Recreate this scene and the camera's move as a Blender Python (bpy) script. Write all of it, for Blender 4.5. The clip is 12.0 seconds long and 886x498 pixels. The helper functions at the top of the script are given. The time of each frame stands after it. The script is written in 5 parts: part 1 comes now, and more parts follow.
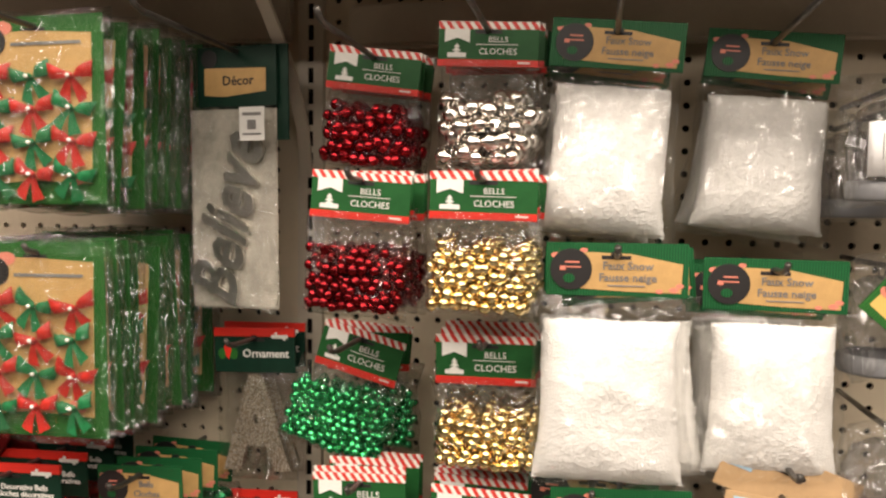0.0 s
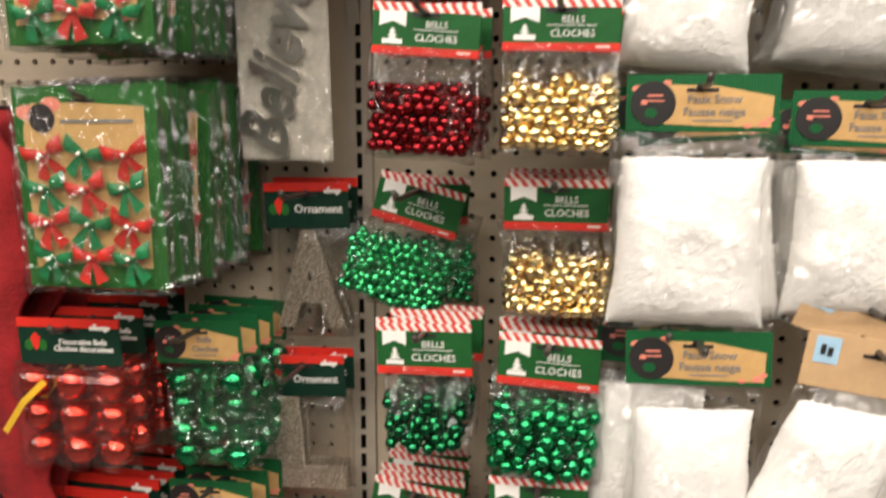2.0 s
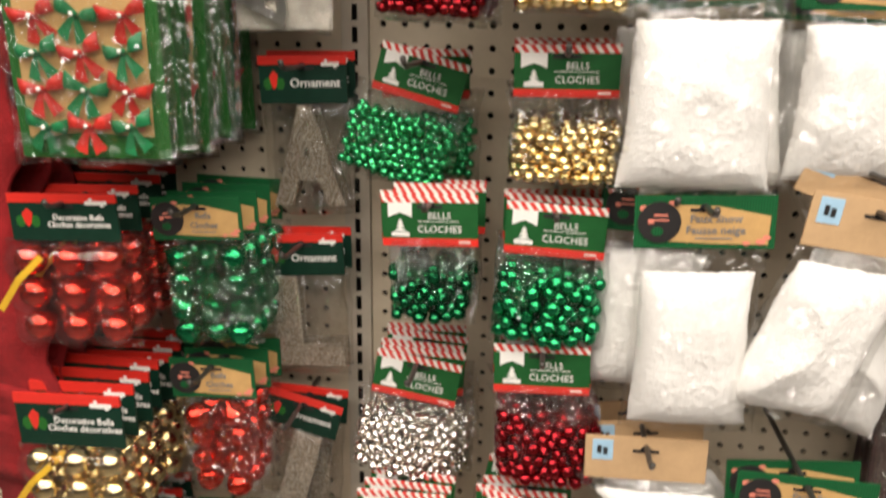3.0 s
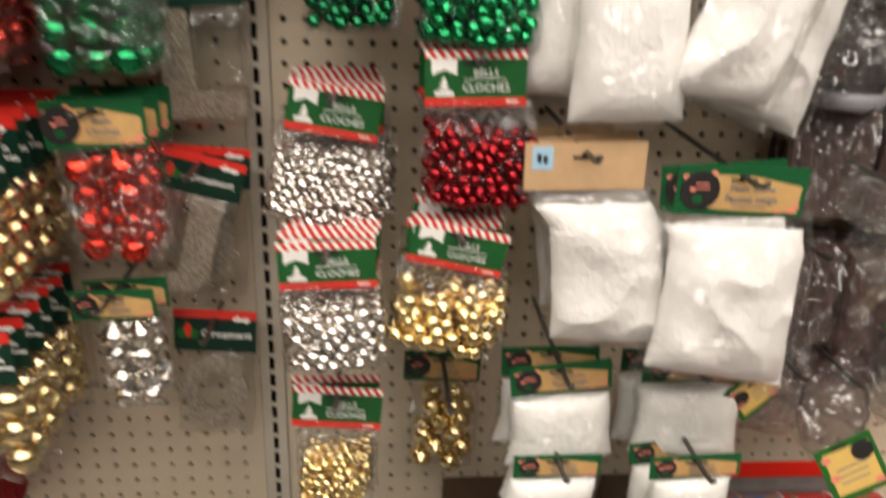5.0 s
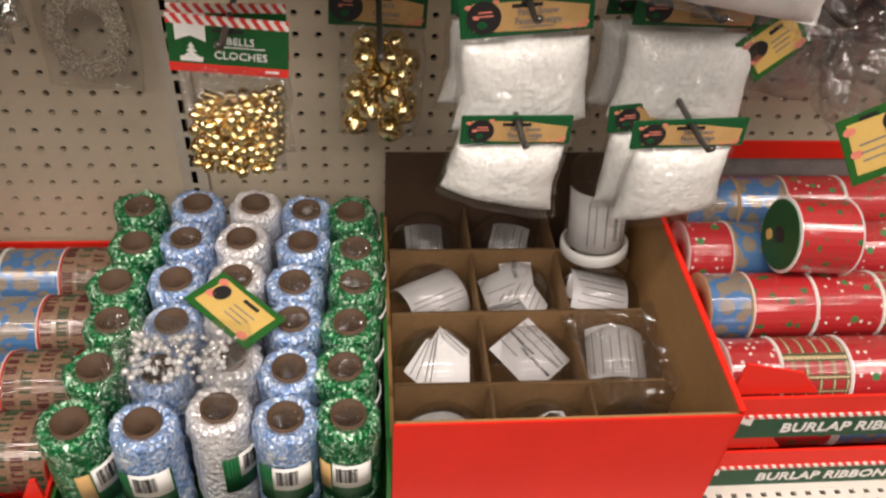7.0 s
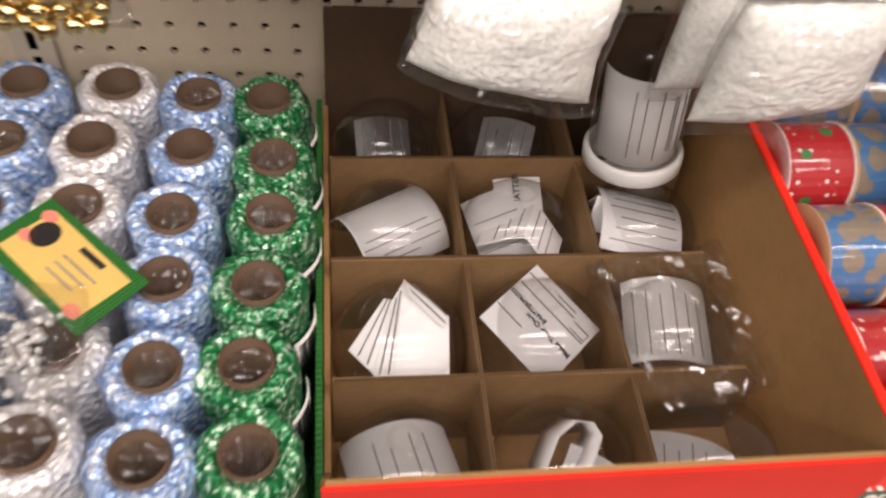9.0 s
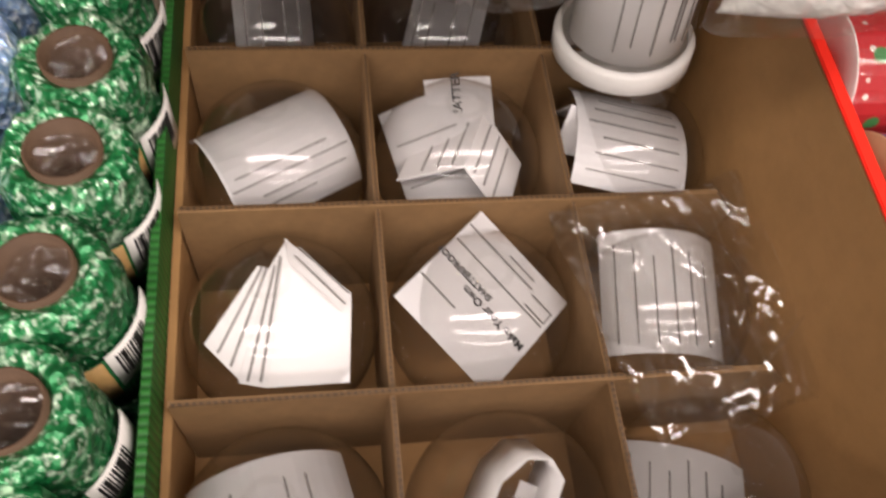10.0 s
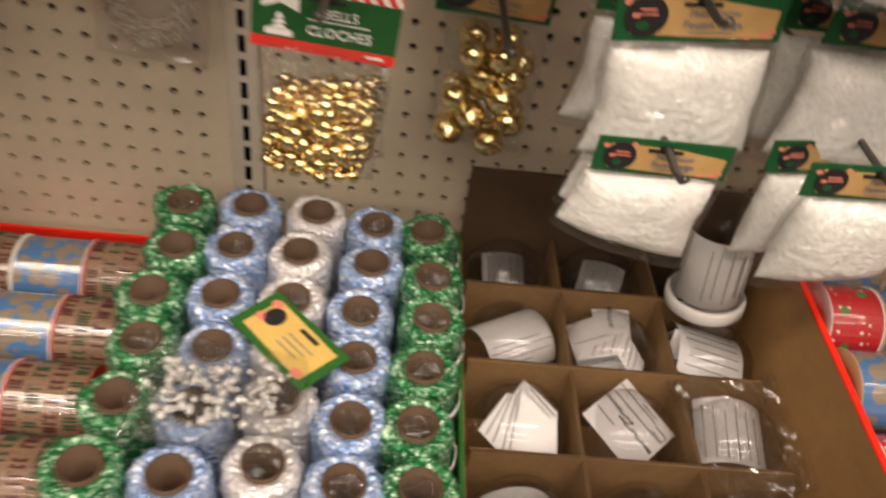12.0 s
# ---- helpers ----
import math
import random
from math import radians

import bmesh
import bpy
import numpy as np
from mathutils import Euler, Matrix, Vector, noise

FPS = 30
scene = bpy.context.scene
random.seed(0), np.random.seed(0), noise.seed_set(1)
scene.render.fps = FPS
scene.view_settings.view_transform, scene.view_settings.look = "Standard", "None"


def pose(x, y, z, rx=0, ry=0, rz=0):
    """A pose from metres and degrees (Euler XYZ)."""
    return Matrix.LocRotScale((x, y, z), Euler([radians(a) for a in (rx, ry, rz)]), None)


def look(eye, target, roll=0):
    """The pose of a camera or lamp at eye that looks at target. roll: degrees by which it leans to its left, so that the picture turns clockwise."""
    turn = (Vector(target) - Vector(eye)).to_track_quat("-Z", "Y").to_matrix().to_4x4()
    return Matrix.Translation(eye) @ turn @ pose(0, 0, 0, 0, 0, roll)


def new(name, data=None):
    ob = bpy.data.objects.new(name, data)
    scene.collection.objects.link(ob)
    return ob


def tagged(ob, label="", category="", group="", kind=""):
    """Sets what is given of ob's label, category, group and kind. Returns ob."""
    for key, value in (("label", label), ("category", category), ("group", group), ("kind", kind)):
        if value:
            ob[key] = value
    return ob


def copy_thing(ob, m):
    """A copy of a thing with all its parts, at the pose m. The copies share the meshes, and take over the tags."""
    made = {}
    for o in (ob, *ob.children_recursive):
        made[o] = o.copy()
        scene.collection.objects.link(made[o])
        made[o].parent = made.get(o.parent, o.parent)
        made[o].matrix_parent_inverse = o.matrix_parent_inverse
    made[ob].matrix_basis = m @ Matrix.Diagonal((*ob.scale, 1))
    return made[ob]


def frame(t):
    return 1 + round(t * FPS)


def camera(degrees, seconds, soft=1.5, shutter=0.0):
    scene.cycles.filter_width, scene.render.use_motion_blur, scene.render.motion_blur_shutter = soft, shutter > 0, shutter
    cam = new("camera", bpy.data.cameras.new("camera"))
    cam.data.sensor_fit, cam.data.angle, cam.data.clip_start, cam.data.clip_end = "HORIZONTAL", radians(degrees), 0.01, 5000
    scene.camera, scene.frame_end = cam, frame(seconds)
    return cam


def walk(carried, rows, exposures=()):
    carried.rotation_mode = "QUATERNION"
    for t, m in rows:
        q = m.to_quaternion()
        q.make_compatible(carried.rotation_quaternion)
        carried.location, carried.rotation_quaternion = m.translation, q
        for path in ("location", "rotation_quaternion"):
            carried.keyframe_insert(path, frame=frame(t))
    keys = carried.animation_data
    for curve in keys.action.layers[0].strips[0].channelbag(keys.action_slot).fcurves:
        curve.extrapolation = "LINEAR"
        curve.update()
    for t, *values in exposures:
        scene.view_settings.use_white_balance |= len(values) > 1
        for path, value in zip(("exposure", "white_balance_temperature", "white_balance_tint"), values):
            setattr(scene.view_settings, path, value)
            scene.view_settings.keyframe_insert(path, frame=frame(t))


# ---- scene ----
cam = camera(57.3, 12.0, soft=2.3, shutter=0.5)
PATH = [
    (0, (0.392, -0.947, 1.615), (0.015, 1.013, 1.483), 0.9),
    (0.5, (0.391, -0.937, 1.617), (0.034, 1.026, 1.48), 0.5),
    (1, (0.386, -0.941, 1.609), (0.021, 1.02, 1.471), 0.8),
    (1.5, (0.37, -0.947, 1.583), (-0.019, 1.003, 1.369), 1.1),
    (2, (0.327, -0.932, 1.562), (-0.048, 0.993, 1.174), 0.3),
    (2.5, (0.288, -0.947, 1.544), (-0.014, 0.973, 1.074), 0.9),
    (3, (0.274, -0.951, 1.517), (0.029, 0.946, 0.931), 0.9),
    (3.2, (0.27, -0.956, 1.511), (0.03, 0.926, 0.88), 0.8),
    (4.8, (0.178, -0.98, 1.317), (0.29, 0.896, 0.634), 1.6),
    (5, (0.189, -0.958, 1.3), (0.342, 0.885, 0.539), 2.0),
    (5.5, (0.241, -0.855, 1.221), (0.462, 0.852, 0.203), 2.9),
    (6, (0.256, -0.817, 1.183), (0.489, 0.784, 0.008), 3.7),
    (6.5, (0.259, -0.814, 1.147), (0.465, 0.698, -0.146), 4.2),
    (7, (0.255, -0.814, 1.138), (0.441, 0.647, -0.216), 4.4),
    (7.5, (0.254, -0.821, 1.118), (0.43, 0.608, -0.271), 4.8),
    (7.7, (0.256, -0.823, 1.108), (0.431, 0.592, -0.295), 4.8),
    (9.5, (0.313, -0.459, 0.874), (0.606, 0.627, -0.78), 10.9),
    (10, (0.348, -0.422, 0.833), (0.652, 0.498, -0.917), 13.7),
    (10.5, (0.357, -0.423, 0.829), (0.678, 0.453, -0.94), 15.7),
    (11, (0.335, -0.484, 0.883), (0.639, 0.641, -0.743), 12.1),
    (11.5, (0.274, -0.595, 0.976), (0.496, 0.776, -0.461), 9.2),
    (12, (0.192, -0.694, 1.055), (0.344, 0.782, -0.286), 9.2),
]
walk(cam, [(t, look(eye, target, roll)) for t, eye, target, roll in PATH], [(0, -0.28, 6900, 11), (2.5, -0.28, 6500, 9), (5, -0.41, 6500, 10), (5.5, -0.68, 6500, 10), (6.5, -0.61, 6500, 13), (7.5, -0.48, 6400, 13), (9.5, -0.26, 6400, 17), (11, 0.02, 6800, 17), (11.5, -0.28, 7100, 16), (12, -0.51, 7200, 15)])

# ---- light: long fluorescent fixtures over the aisle ----
world = bpy.data.worlds.new("world")
scene.world = world
world.use_nodes = True
world.node_tree.nodes["Background"].inputs[0].default_value = (1.0, 0.93, 0.84, 1)
world.node_tree.nodes["Background"].inputs[1].default_value = 0.0
scene.cycles.transparent_max_bounces = 32
LAMPS = [(-1.14, 66), (-2.25, 48), (-3.4, 40)]
for ly, watts in LAMPS:
    lamp = bpy.data.lights.new("fluorescent_tube", "AREA")
    lamp.shape, lamp.size, lamp.size_y, lamp.energy = "RECTANGLE", 4.8, 0.15, watts
    lamp.color = (1.0, 0.905, 0.815)
    for dy in (-0.09, 0.09):
        lo = new("tube_light", lamp)
        lo.matrix_world = pose(0.3, ly + dy, 2.86)


# ---- materials ----
def nodes_of(name):
    m = bpy.data.materials.new(name)
    m.use_nodes = True
    nt = m.node_tree
    return m, nt, nt.nodes["Principled BSDF"]


def coords(nt, scale=(1, 1, 1), rot=(0, 0, 0), kind="Object"):
    tc = nt.nodes.new("ShaderNodeTexCoord")
    mp = nt.nodes.new("ShaderNodeMapping")
    mp.inputs["Scale"].default_value = scale
    mp.inputs["Rotation"].default_value = rot
    nt.links.new(tc.outputs[kind], mp.inputs["Vector"])
    return mp.outputs["Vector"]


def noise_tex(nt, vec, scale, detail=4, rough=0.6, dist=0.0):
    n = nt.nodes.new("ShaderNodeTexNoise")
    n.inputs["Scale"].default_value = scale
    n.inputs["Detail"].default_value = detail
    n.inputs["Roughness"].default_value = rough
    n.inputs["Distortion"].default_value = dist
    nt.links.new(vec, n.inputs["Vector"])
    return n.outputs["Fac"]


def ramp(nt, fac, stops):
    r = nt.nodes.new("ShaderNodeValToRGB")
    els = r.color_ramp.elements
    while len(els) < len(stops):
        els.new(0.5)
    for e, (pos, col) in zip(els, stops):
        e.position = pos
        e.color = (*col, 1)
    nt.links.new(fac, r.inputs[0])
    return r.outputs[0]


def mix_col(nt, fac, a, b, mode="MIX"):
    m = nt.nodes.new("ShaderNodeMix")
    m.data_type, m.blend_type = "RGBA", mode
    for sock, v in ((m.inputs[0], fac), (m.inputs[6], a), (m.inputs[7], b)):
        if isinstance(v, bpy.types.NodeSocket):
            nt.links.new(v, sock)
        elif isinstance(v, tuple):
            sock.default_value = (*v, 1)
        else:
            sock.default_value = v
    return m.outputs[2]


def bump(nt, bsdf, height, strength, dist):
    b = nt.nodes.new("ShaderNodeBump")
    b.inputs["Strength"].default_value = strength
    b.inputs["Distance"].default_value = dist
    nt.links.new(height, b.inputs["Height"])
    nt.links.new(b.outputs[0], bsdf.inputs["Normal"])
    return b


def surface(name, col, rough=0.5, metal=0.0, vary=0.15, scale=40, bumps=0.0, bscale=300, coat=0.0, kind="Object", spec=0.5, bdist=0.001):
    """A plain surface with two scales of variation and fine relief."""
    m, nt, b = nodes_of(name)
    v = coords(nt, kind=kind)
    n1 = noise_tex(nt, v, scale, 5)
    n2 = noise_tex(nt, v, scale * 9, 3)
    dark = tuple(c * (1 - vary) for c in col)
    lite = tuple(min(1, c * (1 + vary * 0.7)) for c in col)
    c1 = ramp(nt, n1, [(0.3, dark), (0.7, lite)])
    c2 = ramp(nt, n2, [(0.3, (1 - vary * 0.6,) * 3), (0.6, (1, 1, 1))])
    nt.links.new(mix_col(nt, 1.0, c1, c2, "MULTIPLY"), b.inputs["Base Color"])
    b.inputs["Roughness"].default_value = rough
    b.inputs["Metallic"].default_value = metal
    b.inputs["Coat Weight"].default_value = coat
    b.inputs["Coat Roughness"].default_value = 0.12
    b.inputs["Specular IOR Level"].default_value = spec
    if bumps:
        bump(nt, b, noise_tex(nt, v, bscale, 3), bumps, bdist)
    return m


def film_material(name, gloss=0.8, crinkle=1.0, scale=30, haze=0.004, edge=0.22, power=4.5, rough=0.085, tint=(0.985, 0.985, 0.98)):
    """Thin clear plastic: see-through, with sharp creases that catch the lamps."""
    m, nt, b = nodes_of(name)
    nt.nodes.remove(b)
    out = nt.nodes["Material Output"]
    v = coords(nt, (1, 1, 0.6))

    def math_node(op, a, c, d=None):
        k = nt.nodes.new("ShaderNodeMath")
        k.operation = op
        for sock, val in zip(k.inputs, (a, c, d)):
            if isinstance(val, bpy.types.NodeSocket):
                nt.links.new(val, sock)
            elif val is not None:
                sock.default_value = val
        return k.outputs[0]
    # folds meet in sharp ridges
    r1 = math_node("ABSOLUTE", math_node("SUBTRACT", noise_tex(nt, v, scale * 0.75, 1.6, 0.45, 1.0), 0.5), 0.0)
    r2 = math_node("ABSOLUTE", math_node("SUBTRACT", noise_tex(nt, v, scale * 1.7, 1.5, 0.5, 0.8), 0.5), 0.0)
    height = math_node("MULTIPLY_ADD", r2, 0.45, r1)
    bp = nt.nodes.new("ShaderNodeBump")
    bp.inputs["Strength"].default_value = min(1.0, 0.9 * crinkle)
    bp.inputs["Distance"].default_value = 0.062 * max(1.0, crinkle)
    nt.links.new(height, bp.inputs["Height"])
    tr = nt.nodes.new("ShaderNodeBsdfTransparent")
    tr.inputs[0].default_value = (*tint, 1)
    gl = nt.nodes.new("ShaderNodeBsdfGlossy")
    gl.inputs["Roughness"].default_value = rough
    nt.links.new(bp.outputs[0], gl.inputs["Normal"])
    df = nt.nodes.new("ShaderNodeBsdfDiffuse")
    df.inputs[0].default_value = (0.9, 0.9, 0.88, 1)
    fr = nt.nodes.new("ShaderNodeLayerWeight")
    fr.inputs["Blend"].default_value = 0.5
    pw = math_node("POWER", fr.outputs["Facing"], power)
    k = nt.nodes.new("ShaderNodeMath")
    k.operation, k.use_clamp = "MULTIPLY_ADD", True
    k.inputs[1].default_value, k.inputs[2].default_value = edge, 0.015 + gloss * 0.075
    nt.links.new(pw, k.inputs[0])
    hz = nt.nodes.new("ShaderNodeMixShader")
    hz.inputs[0].default_value = haze
    nt.links.new(tr.outputs[0], hz.inputs[1])
    nt.links.new(df.outputs[0], hz.inputs[2])
    mx = nt.nodes.new("ShaderNodeMixShader")
    nt.links.new(k.outputs[0], mx.inputs[0])
    nt.links.new(hz.outputs[0], mx.inputs[1])
    nt.links.new(gl.outputs[0], mx.inputs[2])
    nt.links.new(mx.outputs[0], out.inputs[0])
    return m


def stripes_material(name, a, b_, pitch=0.0075, angle=35):
    m, nt, b = nodes_of(name)
    v = coords(nt, (1 / pitch, 1 / pitch, 1 / pitch), (0, radians(angle), 0))
    sp = nt.nodes.new("ShaderNodeSeparateXYZ")
    nt.links.new(v, sp.inputs[0])
    fr = nt.nodes.new("ShaderNodeMath")
    fr.operation = "FRACT"
    nt.links.new(sp.outputs[0], fr.inputs[0])
    c = ramp(nt, fr.outputs[0], [(0.48, a), (0.52, b_)])
    nt.links.new(c, b.inputs["Base Color"])
    b.inputs["Roughness"].default_value = 0.45
    return m


def ribbed_card(name, col, along="X", scale=130):
    """Green card with fine ribs printed and pressed into it."""
    m, nt, b = nodes_of(name)
    v = coords(nt)
    w = nt.nodes.new("ShaderNodeTexWave")
    w.bands_direction = along
    w.inputs["Scale"].default_value = scale
    w.inputs["Distortion"].default_value = 0.4
    nt.links.new(v, w.inputs["Vector"])
    c = ramp(nt, w.outputs["Fac"], [(0.2, tuple(x * 0.55 for x in col)), (0.7, col)])
    nt.links.new(c, b.inputs["Base Color"])
    b.inputs["Roughness"].default_value = 0.48
    b.inputs["Specular IOR Level"].default_value = 0.3
    bump(nt, b, w.outputs["Fac"], 0.4, 0.0008)
    return m


def tinsel(name, a, b_, spark):
    """Woven metallic mesh: coarse bright flecks over a darker ground."""
    m, nt, b = nodes_of(name)
    v = coords(nt, (1, 1, 0.8))
    vo = nt.nodes.new("ShaderNodeTexVoronoi")
    vo.inputs["Scale"].default_value = 230
    nt.links.new(v, vo.inputs["Vector"])
    n = noise_tex(nt, v, 95, 4, 0.7, 0.8)
    n2 = noise_tex(nt, v, 260, 2, 0.6)
    base = ramp(nt, n, [(0.38, a), (0.55, b_), (0.68, spark)])
    fleck = ramp(nt, n2, [(0.55, (0, 0, 0)), (0.68, (1, 1, 1))])
    nt.links.new(mix_col(nt, fleck, base, spark), b.inputs["Base Color"])
    b.inputs["Roughness"].default_value = 0.32
    b.inputs["Metallic"].default_value = 0.35
    bump(nt, b, vo.outputs["Distance"], 0.9, 0.003)
    return m


def snow_material(name, col, scale=500, strength=0.6, rough=0.75, gap=0.95):
    m, nt, b = nodes_of(name)
    v = coords(nt)
    vo = nt.nodes.new("ShaderNodeTexVoronoi")
    vo.inputs["Scale"].default_value = scale
    nt.links.new(v, vo.inputs["Vector"])
    n = noise_tex(nt, v, 30, 4)
    c = ramp(nt, n, [(0.3, tuple(x * 0.93 for x in col)), (0.7, col)])
    grains = ramp(nt, vo.outputs["Color"], [(0.1, (gap,) * 3), (0.6, (1, 1, 1))])
    nt.links.new(mix_col(nt, 1.0, c, grains, "MULTIPLY"), b.inputs["Base Color"])
    b.inputs["Roughness"].default_value = rough
    b.inputs["Subsurface Weight"].default_value = 0.15
    b.inputs["Subsurface Radius"].default_value = (0.01, 0.01, 0.01)
    b.inputs["Subsurface Scale"].default_value = 0.3
    bump(nt, b, vo.outputs["Distance"], strength, 0.004)
    return m


def glitter(name, col):
    m, nt, b = nodes_of(name)
    v = coords(nt)
    vo = nt.nodes.new("ShaderNodeTexVoronoi")
    vo.inputs["Scale"].default_value = 900
    nt.links.new(v, vo.inputs["Vector"])
    c = ramp(nt, vo.outputs["Color"], [(0.2, tuple(x * 0.4 for x in col)), (0.6, col), (0.85, (1, 0.98, 0.9))])
    nt.links.new(c, b.inputs["Base Color"])
    b.inputs["Roughness"].default_value = 0.35
    b.inputs["Metallic"].default_value = 0.7
    bump(nt, b, vo.outputs["Distance"], 1.0, 0.002)
    return m


def ribbon_print(name, ground, motif, kind, scale=60):
    """Printed ribbon: dots, stars, plaid or block letters on a woven ground."""
    m, nt, b = nodes_of(name)
    v = coords(nt)
    weave = noise_tex(nt, v, 700, 2)
    if kind == "plaid":
        sp = nt.nodes.new("ShaderNodeSeparateXYZ")
        nt.links.new(v, sp.inputs[0])
        cols = ground
        for axis, freq, th, colr in ((0, 95, 0.55, (0.05, 0.09, 0.03)), (0, 95, 0.93, motif), (2, 95, 0.55, (0.05, 0.09, 0.03)), (2, 95, 0.93, motif), (0, 290, 0.9, (0.30, 0.03, 0.03))):
            mu = nt.nodes.new("ShaderNodeMath")
            mu.operation = "MULTIPLY"
            mu.inputs[1].default_value = freq * 2 * math.pi / 1.3
            nt.links.new(sp.outputs[axis], mu.inputs[0])
            si = nt.nodes.new("ShaderNodeMath")
            si.operation = "SINE"
            nt.links.new(mu.outputs[0], si.inputs[0])
            gt = nt.nodes.new("ShaderNodeMath")
            gt.operation = "GREATER_THAN"
            gt.inputs[1].default_value = th
            nt.links.new(si.outputs[0], gt.inputs[0])
            cols = mix_col(nt, gt.outputs[0], cols, colr)
        base = cols
    else:
        vo = nt.nodes.new("ShaderNodeTexVoronoi")
        vo.inputs["Scale"].default_value = scale
        vo.inputs["Randomness"].default_value = 0.75
        if kind == "leaf":
            vo.distance = "MANHATTAN"
        if kind == "letters":
            vo.distance = "CHEBYCHEV"
        nt.links.new(v, vo.inputs["Vector"])
        size = {"dots": 0.24, "blot": 0.52, "letters": 0.42, "flake": 0.20, "leaf": 0.40}[kind]
        f = ramp(nt, vo.outputs["Distance"], [(size - 0.03, (1, 1, 1)), (size, (0, 0, 0))])
        base = mix_col(nt, f, ground, motif)
        if kind == "flake":
            v2 = nt.nodes.new("ShaderNodeTexVoronoi")
            v2.inputs["Scale"].default_value = scale * 0.45
            nt.links.new(v, v2.inputs["Vector"])
            f2 = ramp(nt, v2.outputs["Distance"], [(0.2, (1, 1, 1)), (0.23, (0, 0, 0))])
            base = mix_col(nt, f2, base, (0.04, 0.2, 0.05))
    shade = ramp(nt, weave, [(0.3, (0.82, 0.82, 0.82)), (0.6, (1, 1, 1))])
    nt.links.new(mix_col(nt, 1.0, base, shade, "MULTIPLY"), b.inputs["Base Color"])
    b.inputs["Roughness"].default_value = 0.55
    b.inputs["Coat Weight"].default_value = 0.9
    b.inputs["Coat Roughness"].default_value = 0.06
    bump(nt, b, weave, 0.25, 0.0005)
    return m


PEG = surface("pegboard_paint", (0.60, 0.51, 0.378), 0.5, vary=0.08, scale=9, bumps=0.12, bscale=400)
# near-black colour that stands for the shade behind holes
HOLE_SHADE = surface("cavity_shade", (0.02, 0.017, 0.014), 0.9)
STEEL = surface("cream_steel", (0.54, 0.48, 0.39), 0.38, vary=0.08, scale=14, bumps=0.05)
DECKM = surface("shelf_enamel", (0.78, 0.72, 0.64), 0.35, vary=0.05, scale=10, bumps=0.05)
WIRE = surface("dark_wire", (0.11, 0.10, 0.09), 0.38, metal=0.7, vary=0.2)
GREEN = surface("green_card", (0.012, 0.090, 0.022), 0.45, vary=0.12, scale=60, bumps=0.1, spec=0.3)
DGREEN = surface("dark_green_card", (0.004, 0.028, 0.016), 0.45, vary=0.15, scale=60, spec=0.3)
BANDG = surface("green_band_print", (0.010, 0.070, 0.028), 0.5, vary=0.12, scale=40, bumps=0.1, spec=0.3)
RIB = ribbed_card("ribbed_green_card", (0.010, 0.115, 0.035))
BRGREEN = ribbed_card("bright_green_card", (0.024, 0.15, 0.024))
SIDEG = ribbed_card("ribbed_side_card", (0.022, 0.15, 0.024), "Y", 75)
REDP = surface("red_print", (0.68, 0.030, 0.020), 0.36, vary=0.08, coat=0.25)
REDC = surface("red_carton", (0.80, 0.026, 0.012), 0.5, vary=0.06, scale=14, bumps=0.08, bscale=250, spec=0.25)
WHITEP = surface("white_print", (0.80, 0.78, 0.74), 0.45, vary=0.05)
PAPER = surface("white_paper", (0.83, 0.82, 0.82), 0.65, vary=0.05, scale=30, bumps=0.1)
BLACKP = surface("black_print", (0.018, 0.016, 0.016), 0.5, vary=0.2)
GREYP = surface("grey_print", (0.22, 0.21, 0.20), 0.6, vary=0.2)
PINK = surface("pink_print", (0.75, 0.24, 0.17), 0.5, vary=0.12)
KRAFTP = surface("kraft_print", (0.56, 0.34, 0.13), 0.55, vary=0.1, scale=60, bumps=0.1)
# kraft darkened for the shade inside the tubes and on the carton's back wall
SHADED_KRAFT = surface("shaded_kraft_board", (0.085, 0.047, 0.024), 0.75, vary=0.12, scale=25, bumps=0.2, bscale=500)
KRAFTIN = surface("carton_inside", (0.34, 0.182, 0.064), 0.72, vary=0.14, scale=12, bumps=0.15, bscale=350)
# carton board again, darker to carry the shade down in the cells
DIVB = surface("shaded_divider_board", (0.215, 0.122, 0.050), 0.75, vary=0.16, scale=18, bumps=0.15, bscale=350)
TAN = surface("bare_card_back", (0.52, 0.34, 0.18), 0.7, vary=0.08, scale=40, bumps=0.1)
YELLOW = surface("yellow_print", (0.68, 0.46, 0.13), 0.5, vary=0.06)
BLUEP = surface("pale_blue_sticker", (0.36, 0.56, 0.72), 0.5, vary=0.1)
CANDY = stripes_material("candy_stripes", (0.62, 0.04, 0.03), (0.80, 0.74, 0.68))
FELT = surface("red_felt", (0.27, 0.006, 0.008), 0.95, vary=0.25, scale=30, bumps=0.5, bscale=260, bdist=0.004)
GOLD = surface("gold_metal", (0.88, 0.70, 0.36), 0.16, metal=1.0, vary=0.1)
SILVER = surface("silver_metal", (0.86, 0.83, 0.78), 0.15, metal=1.0, vary=0.06)
# darker, rougher silver for the script lettering
SILVERD = surface("dull_dark_silver", (0.62, 0.60, 0.56), 0.32, metal=1.0, vary=0.15)
REDM = surface("red_metal", (0.27, 0.012, 0.018), 0.17, metal=0.9, vary=0.12)
DREDM = surface("dark_red_metal", (0.20, 0.010, 0.014), 0.2, metal=0.9, vary=0.15)
BRREDM = surface("bright_red_metal", (0.70, 0.05, 0.03), 0.14, metal=0.9, vary=0.08)
GREENM = surface("green_metal", (0.02, 0.26, 0.10), 0.17, metal=0.9, vary=0.15)
